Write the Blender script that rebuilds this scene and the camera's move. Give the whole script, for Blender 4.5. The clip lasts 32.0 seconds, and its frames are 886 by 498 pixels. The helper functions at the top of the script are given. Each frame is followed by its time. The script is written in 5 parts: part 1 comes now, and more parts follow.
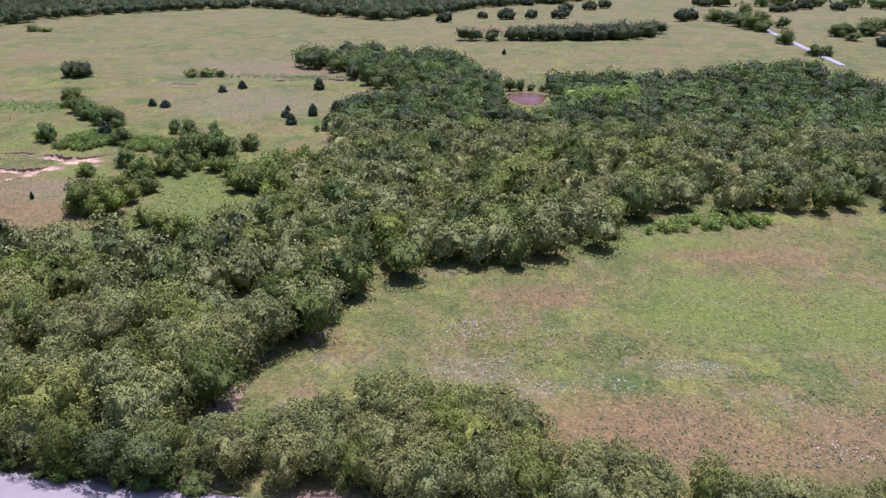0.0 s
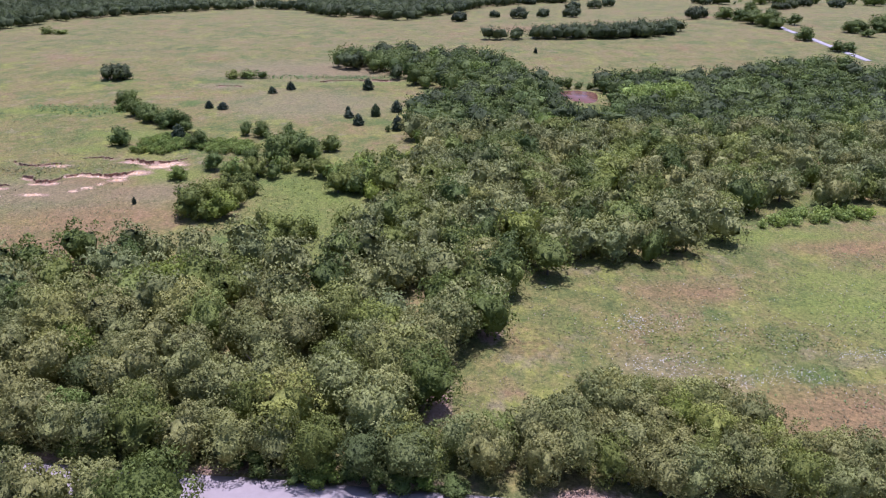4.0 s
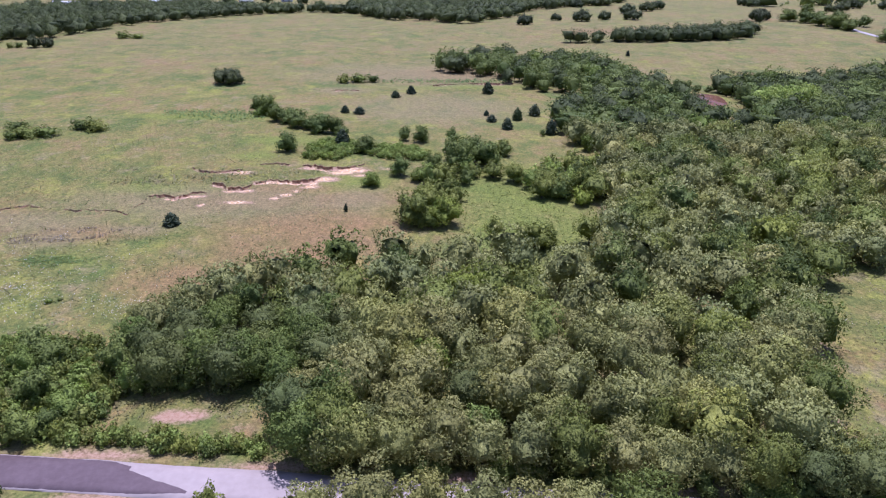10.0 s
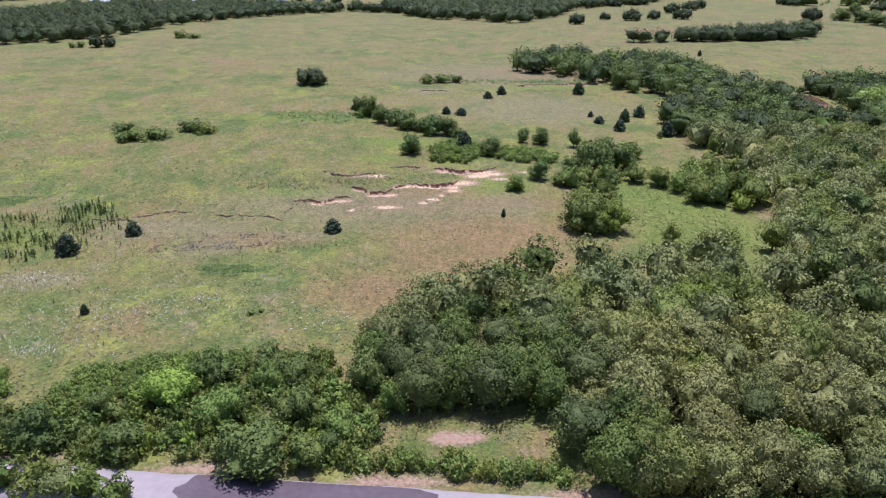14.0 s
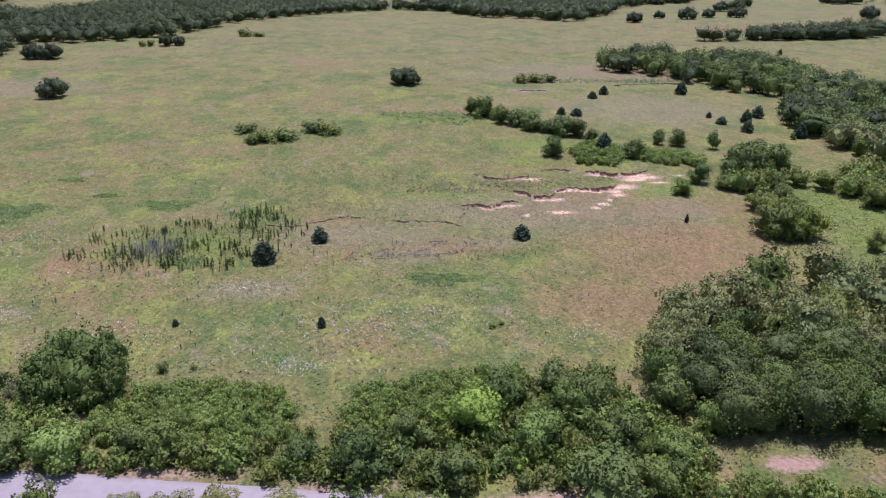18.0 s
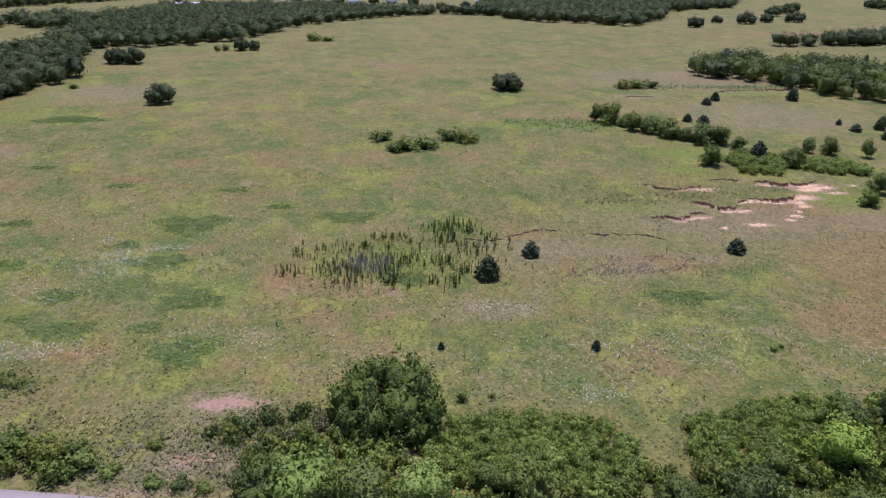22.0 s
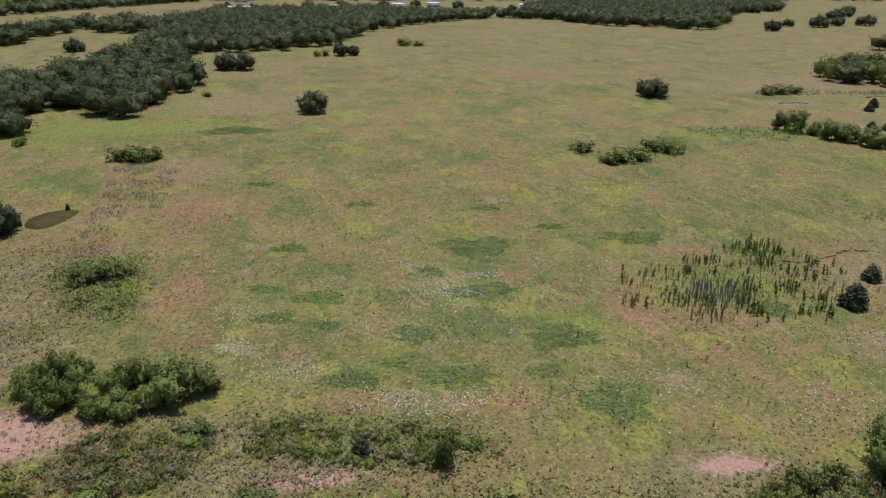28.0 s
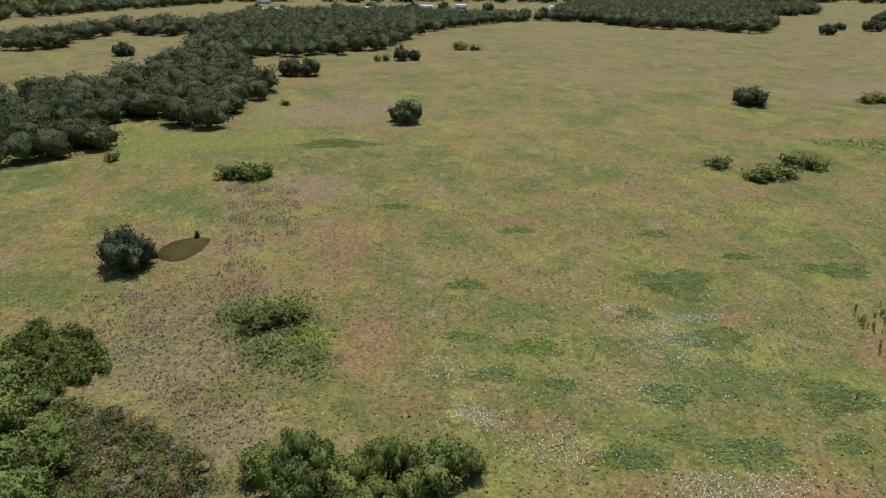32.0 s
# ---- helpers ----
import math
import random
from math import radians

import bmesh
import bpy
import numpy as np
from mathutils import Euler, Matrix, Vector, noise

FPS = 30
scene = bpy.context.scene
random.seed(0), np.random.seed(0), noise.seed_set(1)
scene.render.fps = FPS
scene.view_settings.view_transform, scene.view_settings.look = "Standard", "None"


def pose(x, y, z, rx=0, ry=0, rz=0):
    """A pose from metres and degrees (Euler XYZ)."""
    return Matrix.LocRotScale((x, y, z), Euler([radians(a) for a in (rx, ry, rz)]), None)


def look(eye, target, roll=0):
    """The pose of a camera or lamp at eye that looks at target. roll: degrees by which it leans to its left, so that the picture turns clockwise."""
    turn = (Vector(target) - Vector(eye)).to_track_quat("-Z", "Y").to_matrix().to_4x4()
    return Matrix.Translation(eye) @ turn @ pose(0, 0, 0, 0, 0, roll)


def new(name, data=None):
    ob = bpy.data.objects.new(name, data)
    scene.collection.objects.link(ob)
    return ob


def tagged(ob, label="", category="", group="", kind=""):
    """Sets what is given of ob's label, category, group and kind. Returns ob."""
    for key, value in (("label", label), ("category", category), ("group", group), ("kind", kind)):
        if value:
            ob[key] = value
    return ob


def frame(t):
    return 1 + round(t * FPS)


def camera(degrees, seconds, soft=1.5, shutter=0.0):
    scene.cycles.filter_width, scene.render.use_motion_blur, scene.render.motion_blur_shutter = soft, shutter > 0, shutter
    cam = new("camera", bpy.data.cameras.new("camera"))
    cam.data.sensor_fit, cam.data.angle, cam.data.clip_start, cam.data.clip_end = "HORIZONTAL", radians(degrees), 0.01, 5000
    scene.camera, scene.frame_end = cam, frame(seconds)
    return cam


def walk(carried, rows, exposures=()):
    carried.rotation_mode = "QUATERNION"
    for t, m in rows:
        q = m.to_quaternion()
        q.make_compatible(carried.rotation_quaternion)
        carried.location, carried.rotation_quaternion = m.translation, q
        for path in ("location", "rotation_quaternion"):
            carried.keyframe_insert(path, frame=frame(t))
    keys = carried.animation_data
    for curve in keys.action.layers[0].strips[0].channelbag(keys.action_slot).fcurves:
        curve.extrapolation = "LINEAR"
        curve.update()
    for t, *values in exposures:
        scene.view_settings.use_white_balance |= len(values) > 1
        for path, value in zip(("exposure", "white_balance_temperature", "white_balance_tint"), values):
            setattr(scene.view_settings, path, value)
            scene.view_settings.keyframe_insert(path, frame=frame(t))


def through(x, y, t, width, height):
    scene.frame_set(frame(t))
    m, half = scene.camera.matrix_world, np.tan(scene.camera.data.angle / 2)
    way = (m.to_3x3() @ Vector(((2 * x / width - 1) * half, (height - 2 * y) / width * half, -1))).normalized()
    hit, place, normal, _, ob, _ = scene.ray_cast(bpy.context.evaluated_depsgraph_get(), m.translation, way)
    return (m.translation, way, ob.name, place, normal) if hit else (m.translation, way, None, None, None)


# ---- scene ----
cam = camera(64.3, 32.0, soft=1.2)
METRES, EYE, TILT, LEAN, TURN = 295.0, 50.0, -22.0, 0.0, 0.0
ROWS = [
    (0.0, 0.0, 0.0, 0.0, 0.0, -0.03, -1.34),
    (0.5, -0.0125, -0.0003, -0.0006, -0.01, -0.03, -1.29),
    (1.0, -0.0255, -0.0004, -0.0011, -0.01, -0.03, -1.26),
    (1.5, -0.0389, -0.0003, -0.0014, -0.01, -0.04, -1.22),
    (2.0, -0.0525, -0.0001, -0.0017, -0.03, -0.04, -1.2),
    (2.5, -0.0661, 0.0002, -0.0018, -0.03, -0.05, -1.17),
    (4.5, -0.1219, 0.0028, -0.002, -2.54, -0.02, -0.09),
    (5.0, -0.136, 0.0038, -0.0019, -2.52, -0.01, -0.09),
    (5.5, -0.1503, 0.005, -0.0018, -2.75, 0.02, 0.03),
    (6.0, -0.1647, 0.0061, -0.0015, -2.74, 0.04, 0.02),
    (6.5, -0.1791, 0.0075, -0.0015, -2.74, 0.06, 0.04),
    (7.0, -0.1933, 0.0087, -0.0013, -2.71, 0.07, 0.08),
    (7.5, -0.2076, 0.0103, -0.0011, -2.71, 0.07, 0.07),
    (8.0, -0.2218, 0.0116, -0.0009, -2.67, 0.06, 0.07),
    (8.5, -0.2362, 0.0134, -0.0006, -2.69, 0.07, 0.09),
    (9.0, -0.2507, 0.0151, -0.0002, -2.69, 0.14, 0.09),
    (9.5, -0.2652, 0.0173, 0.0002, -2.7, 0.21, 0.1),
    (10.0, -0.2798, 0.0196, 0.0008, -2.68, 0.22, 0.1),
    (10.5, -0.2945, 0.0221, 0.0014, -2.68, 0.24, 0.14),
    (11.0, -0.3091, 0.0249, 0.002, -2.68, 0.25, 0.13),
    (11.5, -0.3237, 0.0277, 0.0027, -2.68, 0.25, 0.14),
    (12.0, -0.3386, 0.0306, 0.0034, -2.69, 0.23, 0.11),
    (12.5, -0.3533, 0.0335, 0.0041, -2.68, 0.22, 0.14),
    (13.0, -0.3683, 0.0363, 0.0049, -2.71, 0.19, 0.1),
    (13.5, -0.3832, 0.0392, 0.0056, -2.71, 0.18, 0.12),
    (14.0, -0.3985, 0.042, 0.0063, -2.72, 0.18, 0.12),
    (14.5, -0.414, 0.0449, 0.0071, -2.74, 0.17, 0.09),
    (16.5, -0.4781, 0.0564, 0.0101, -2.78, 0.11, 0.1),
    (17.0, -0.4947, 0.0594, 0.0109, -2.78, 0.07, 0.08),
    (17.5, -0.5113, 0.0623, 0.0117, -2.78, 0.06, 0.11),
    (18.0, -0.5281, 0.0654, 0.0126, -2.78, 0.04, 0.11),
    (18.5, -0.5449, 0.0684, 0.0133, -2.78, 0.04, 0.13),
    (19.0, -0.5619, 0.0716, 0.0141, -2.8, 0.03, 0.11),
    (19.5, -0.5788, 0.0748, 0.0148, -2.81, 0.08, 0.12),
    (20.0, -0.5958, 0.0782, 0.0157, -2.81, 0.13, 0.1),
    (20.5, -0.6128, 0.0816, 0.0166, -2.81, 0.21, 0.1),
    (21.0, -0.6298, 0.0853, 0.0176, -2.86, 0.27, 0.09),
    (21.5, -0.6467, 0.0891, 0.0186, -2.87, 0.35, 0.06),
    (22.0, -0.6637, 0.0931, 0.0197, -2.88, 0.37, 0.06),
    (22.5, -0.6807, 0.0973, 0.0209, -2.91, 0.35, 0.05),
    (23.0, -0.6977, 0.1015, 0.0221, -3.01, 0.33, 0.08),
    (23.5, -0.7148, 0.1056, 0.0233, -3.04, 0.34, 0.11),
    (24.0, -0.732, 0.1099, 0.0246, -3.06, 0.37, 0.1),
    (24.5, -0.7492, 0.114, 0.026, -3.08, 0.43, 0.11),
    (25.0, -0.766, 0.1181, 0.0272, -3.09, 0.47, 0.1),
    (25.5, -0.7827, 0.1222, 0.0283, -3.11, 0.54, 0.09),
    (27.5, -0.8475, 0.1386, 0.033, -4.0, 0.57, 0.52),
    (28.0, -0.8621, 0.1425, 0.0341, -4.03, 0.62, 0.52),
    (28.5, -0.8773, 0.1471, 0.0355, -4.08, 0.64, 0.53),
    (29.0, -0.8921, 0.1524, 0.0373, -4.11, 0.67, 0.52),
    (29.5, -0.9064, 0.1583, 0.0394, -4.14, 0.7, 0.54),
    (30.0, -0.9203, 0.1647, 0.0416, -4.19, 0.72, 0.53),
    (30.5, -0.9336, 0.1716, 0.0441, -4.21, 0.74, 0.52),
    (31.0, -0.9461, 0.1795, 0.047, -4.26, 0.73, 0.55),
    (31.5, -0.9573, 0.1886, 0.0505, -4.31, 0.73, 0.53),
    (32.0, -0.967, 0.199, 0.0546, -4.37, 0.72, 0.51),
]
walk(cam, [(t, pose(0, 0, EYE, TILT, LEAN, TURN) @ pose(METRES * x, METRES * y, METRES * z, 90 + pitch, roll, yaw)) for t, x, y, z, yaw, pitch, roll in ROWS],
     [(0.0, 0.05, 5130, 40), (9.0, 0.14, 5110, 42), (13.0, 0.1, 5160, 29), (19.0, -0.1, 5130, 38), (22.0, -0.27, 5330, 35), (25.0, -0.35, 5600, 24), (28.0, -0.38, 5750, 32), (32.0, -0.4, 5850, 28)])

# ---- world, sun, exposure ----
SUN_EL, SUN_AZ = radians(75), radians(14)
world = bpy.data.worlds.new("sky")
scene.world = world
world.use_nodes = True
wn = world.node_tree.nodes
sky = wn.new("ShaderNodeTexSky")
sky.sky_type, sky.sun_disc = "NISHITA", False
sky.sun_elevation, sky.sun_rotation = SUN_EL, SUN_AZ
sky.air_density, sky.dust_density = 1.0, 1.5
wn["Background"].inputs["Strength"].default_value = 0.11
world.node_tree.links.new(sky.outputs[0], wn["Background"].inputs["Color"])
sun = new("sun", bpy.data.lights.new("sun", "SUN"))
sun.data.energy, sun.data.angle, sun.data.color = 4.9, radians(0.6), (1.0, 0.95, 0.87)
sun.matrix_world = look((300 * math.sin(SUN_AZ) * math.cos(SUN_EL), 300 * math.cos(SUN_AZ) * math.cos(SUN_EL), 300 * math.sin(SUN_EL)), (0, 0, 0))


# ---- materials ----
def material(name, rough=0.8, spec=0.3):
    m = bpy.data.materials.new(name)
    m.use_nodes = True
    b = m.node_tree.nodes["Principled BSDF"]
    b.inputs["Roughness"].default_value = rough
    b.inputs["Specular IOR Level"].default_value = spec
    return m, m.node_tree.nodes, m.node_tree.links, b


def noise_node(m, scale, detail=3.0, rough=0.55, stretch=(1, 1, 1)):
    n, l = m.node_tree.nodes, m.node_tree.links
    pos = n.new("ShaderNodeNewGeometry")
    mp = n.new("ShaderNodeMapping")
    mp.inputs["Scale"].default_value = stretch
    l.new(pos.outputs["Position"], mp.inputs["Vector"])
    t = n.new("ShaderNodeTexNoise")
    t.inputs["Scale"].default_value, t.inputs["Detail"].default_value, t.inputs["Roughness"].default_value = scale, detail, rough
    l.new(mp.outputs[0], t.inputs["Vector"])
    return t.outputs["Fac"]


def ramp(m, fac, stops):
    r = m.node_tree.nodes.new("ShaderNodeValToRGB")
    e = r.color_ramp.elements
    while len(e) < len(stops):
        e.new(0.5)
    for k, (p, c) in zip(e, stops):
        k.position, k.color = p, (*c, 1) if len(c) == 3 else c
    m.node_tree.links.new(fac, r.inputs[0])
    return r.outputs[0]


def mix(m, fac, a, b, mode="MIX"):
    x = m.node_tree.nodes.new("ShaderNodeMix")
    x.data_type, x.blend_type = "RGBA", mode
    for socket, v in ((x.inputs[0], fac), (x.inputs[6], a), (x.inputs[7], b)):
        if isinstance(v, bpy.types.NodeSocket):
            m.node_tree.links.new(v, socket)
        else:
            socket.default_value = (*v, 1) if isinstance(v, tuple) else v
    return x.outputs[2]


def calc(m, op, a, b=0.0, clamp=False):
    x = m.node_tree.nodes.new("ShaderNodeMath")
    x.operation, x.use_clamp = op, clamp
    for socket, v in ((x.inputs[0], a), (x.inputs[1], b)):
        if isinstance(v, bpy.types.NodeSocket):
            m.node_tree.links.new(v, socket)
        else:
            socket.default_value = v
    return x.outputs[0]


def bump(m, bsdf, height, strength, dist):
    b = m.node_tree.nodes.new("ShaderNodeBump")
    b.inputs["Strength"].default_value, b.inputs["Distance"].default_value = strength, dist
    m.node_tree.links.new(height, b.inputs["Height"])
    m.node_tree.links.new(b.outputs[0], bsdf.inputs["Normal"])


def leaf_material(name, dark, mid, light, through=0.28, cell=0.16, vary=1.0):
    """Foliage: tone and hue change from tree to tree, from bough to bough and from leaf spray to leaf spray."""
    m, n, l, b = material(name, 0.65, 0.15)
    geo = n.new("ShaderNodeNewGeometry")
    vor = n.new("ShaderNodeTexVoronoi")
    vor.voronoi_dimensions, vor.inputs["Scale"].default_value = "2D", cell
    l.new(geo.outputs["Position"], vor.inputs["Vector"])
    sep = n.new("ShaderNodeSeparateColor")
    l.new(vor.outputs["Color"], sep.inputs[0])
    own = n.new("ShaderNodeAttribute")
    own.attribute_name = "tint"
    grown = n.new("ShaderNodeSeparateColor")
    l.new(own.outputs["Color"], grown.inputs[0])
    lot = n.new("ShaderNodeObjectInfo")
    tree = calc(m, "ADD", grown.outputs[0], calc(m, "MULTIPLY", lot.outputs["Random"], grown.outputs[2]))
    tone = n.new("ShaderNodeMix")
    l.new(grown.outputs[1], tone.inputs[0])
    l.new(sep.outputs[0], tone.inputs[2])
    l.new(tree, tone.inputs[3])
    tone = tone.outputs[0]
    bough = noise_node(m, 0.7, 3.0)
    fac = calc(m, "ADD", calc(m, "ADD", calc(m, "MULTIPLY", bough, 0.5), 0.06), calc(m, "MULTIPLY", tone, 0.4))
    col = ramp(m, fac, [(0.12, dark), (0.5, mid), (0.85, light)])
    hue = ramp(m, calc(m, "FRACT", calc(m, "MULTIPLY", tone, 7.3)), [(0.0, (0.94, 1.01, 0.97)), (0.45, (1.0, 1.0, 0.96)), (0.82, (1.02, 1.01, 0.92)), (0.92, (1.06, 1.06, 0.85)), (1.0, (1.1, 1.2, 0.7))])
    col = mix(m, vary, col, hue, "MULTIPLY")
    island = ramp(m, geo.outputs["Random Per Island"], [(0.0, (0.82, 0.83, 0.82)), (0.5, (1.0, 1.0, 1.0)), (1.0, (1.19, 1.18, 1.16))])
    col = mix(m, vary, col, island, "MULTIPLY")
    fleck = ramp(m, noise_node(m, 4.6, 3.0, 0.7), [(0.32, (0.66, 0.68, 0.64)), (0.5, (0.99, 0.99, 0.99)), (0.68, (1.3, 1.28, 1.24))])
    col = mix(m, vary, col, fleck, "MULTIPLY")
    l.new(col, b.inputs["Base Color"])
    bump(m, b, noise_node(m, 4.0, 3.0), 0.6, 0.15)
    tr = n.new("ShaderNodeBsdfTranslucent")
    l.new(col, tr.inputs["Color"])
    ms = n.new("ShaderNodeMixShader")
    ms.inputs[0].default_value = through
    l.new(b.outputs[0], ms.inputs[1])
    l.new(tr.outputs[0], ms.inputs[2])
    l.new(ms.outputs[0], n["Material Output"].inputs["Surface"])
    return m


def plain_material(name, a, c, scale, rough=0.85, spec=0.25, relief=0.4, dist=0.02):
    m, n, l, b = material(name, rough, spec)
    f = noise_node(m, scale, 5.0, 0.6)
    g = noise_node(m, scale * 0.13, 2.0)
    col = ramp(m, calc(m, "ADD", calc(m, "MULTIPLY", f, 0.6), calc(m, "MULTIPLY", g, 0.4)), [(0.3, a), (0.7, c)])
    l.new(col, b.inputs["Base Color"])
    bump(m, b, noise_node(m, scale * 3, 4.0), relief, dist)
    return m


# leaves pass on about as much light as they throw back, so each colour is the sum of both
OAK = leaf_material("oak_leaves", (0.185, 0.188, 0.06), (0.28, 0.278, 0.087), (0.365, 0.36, 0.117), 0.23)
GREEN = leaf_material("elm_leaves", (0.132, 0.16, 0.035), (0.206, 0.238, 0.049), (0.284, 0.312, 0.072))
PALE = leaf_material("pale_oak_leaves", (0.198, 0.211, 0.07), (0.278, 0.293, 0.097), (0.35, 0.362, 0.125), 0.23)
CEDAR = leaf_material("cedar_needles", (0.03, 0.045, 0.026), (0.05, 0.07, 0.036), (0.085, 0.11, 0.055), 0.15)
SUMAC = leaf_material("sumac_leaves", (0.134, 0.188, 0.04), (0.222, 0.294, 0.058), (0.312, 0.386, 0.086), 0.28, 0.16, 0.8)
BRUSH = leaf_material("brush_leaves", (0.14, 0.135, 0.065), (0.22, 0.21, 0.1), (0.31, 0.285, 0.15))
HERB = leaf_material("low_herb_leaves", (0.096, 0.158, 0.046), (0.138, 0.206, 0.058), (0.19, 0.262, 0.082), 0.3)
WEED = leaf_material("weed_stalks", (0.13, 0.15, 0.06), (0.22, 0.22, 0.09), (0.36, 0.31, 0.16), 0.4, 0.3)
OLIVE = leaf_material("olive_oak_leaves", (0.174, 0.186, 0.06), (0.267, 0.281, 0.087), (0.352, 0.364, 0.117), 0.23)
DARKOAK = leaf_material("dark_oak_leaves", (0.052, 0.068, 0.025), (0.085, 0.108, 0.036), (0.124, 0.152, 0.05), 0.28, 0.16, 0.6)
LONEOAK = leaf_material("lone_oak_leaves", (0.04, 0.052, 0.023), (0.066, 0.084, 0.034), (0.104, 0.125, 0.05))
DARKELM = leaf_material("dark_elm_leaves", (0.076, 0.104, 0.025), (0.13, 0.17, 0.039), (0.196, 0.242, 0.06), 0.22)
SHADEOAK = leaf_material("shaded_oak_leaves", (0.084, 0.103, 0.031), (0.14, 0.167, 0.048), (0.206, 0.234, 0.07), 0.19)
DEEP = leaf_material("deep_green_leaves", (0.086, 0.118, 0.025), (0.155, 0.204, 0.042), (0.245, 0.3, 0.066), 0.2)
TWIG = leaf_material("twiggy_brush", (0.11, 0.1, 0.038), (0.17, 0.156, 0.058), (0.235, 0.216, 0.084), 0.42)
LIME = leaf_material("olive_forbs", (0.14, 0.15, 0.05), (0.2, 0.205, 0.065), (0.27, 0.27, 0.09), 0.35)
CLOVER = leaf_material("clover_leaves", (0.13, 0.165, 0.04), (0.175, 0.215, 0.05), (0.23, 0.265, 0.07), 0.3)
BRIGHT = leaf_material("willow_leaves", (0.2, 0.27, 0.05), (0.3, 0.38, 0.075), (0.38, 0.45, 0.12))
DEAD = plain_material("dry_stalks", (0.27, 0.235, 0.235), (0.44, 0.39, 0.385), 2.0)
BARK = plain_material("oak_bark", (0.05, 0.04, 0.03), (0.14, 0.115, 0.09), 4.0)
PETAL = plain_material("white_petals", (0.6, 0.6, 0.5), (0.82, 0.81, 0.72), 1.0)
ASPHALT = plain_material("worn_chip_seal", (0.31, 0.262, 0.228), (0.39, 0.332, 0.29), 1.2, 0.9, 0.2, 0.3, 0.01)
FRESH = plain_material("fresh_asphalt", (0.096, 0.068, 0.067), (0.146, 0.108, 0.107), 1.5, 0.8, 0.3, 0.3, 0.01)
GRAVEL = plain_material("pale_gravel", (0.34, 0.31, 0.28), (0.46, 0.42, 0.38), 0.8)
ROOF = plain_material("white_roofing", (0.7, 0.7, 0.7), (0.85, 0.85, 0.84), 0.5, 0.5)
SIDING = plain_material("grey_siding", (0.4, 0.4, 0.4), (0.55, 0.54, 0.52), 0.5)
DARKGLASS = plain_material("dark_window", (0.03, 0.035, 0.04), (0.05, 0.055, 0.06), 0.5, 0.15, 0.5)


def pond_material(name, a, c, rough, spec):
    m, n, l, b = material(name, rough, spec)
    l.new(ramp(m, noise_node(m, 0.3, 2.0), [(0.3, a), (0.7, c)]), b.inputs["Base Color"])
    bump(m, b, noise_node(m, 2.0, 3.0), 0.05, 0.03)
    return m


RED_WATER = pond_material("muddy_red_water", (0.16, 0.08, 0.046), (0.22, 0.112, 0.065), 0.25, 0.16)
GREEN_WATER = pond_material("algae_water", (0.05, 0.045, 0.011), (0.08, 0.07, 0.018), 0.55, 0.03)


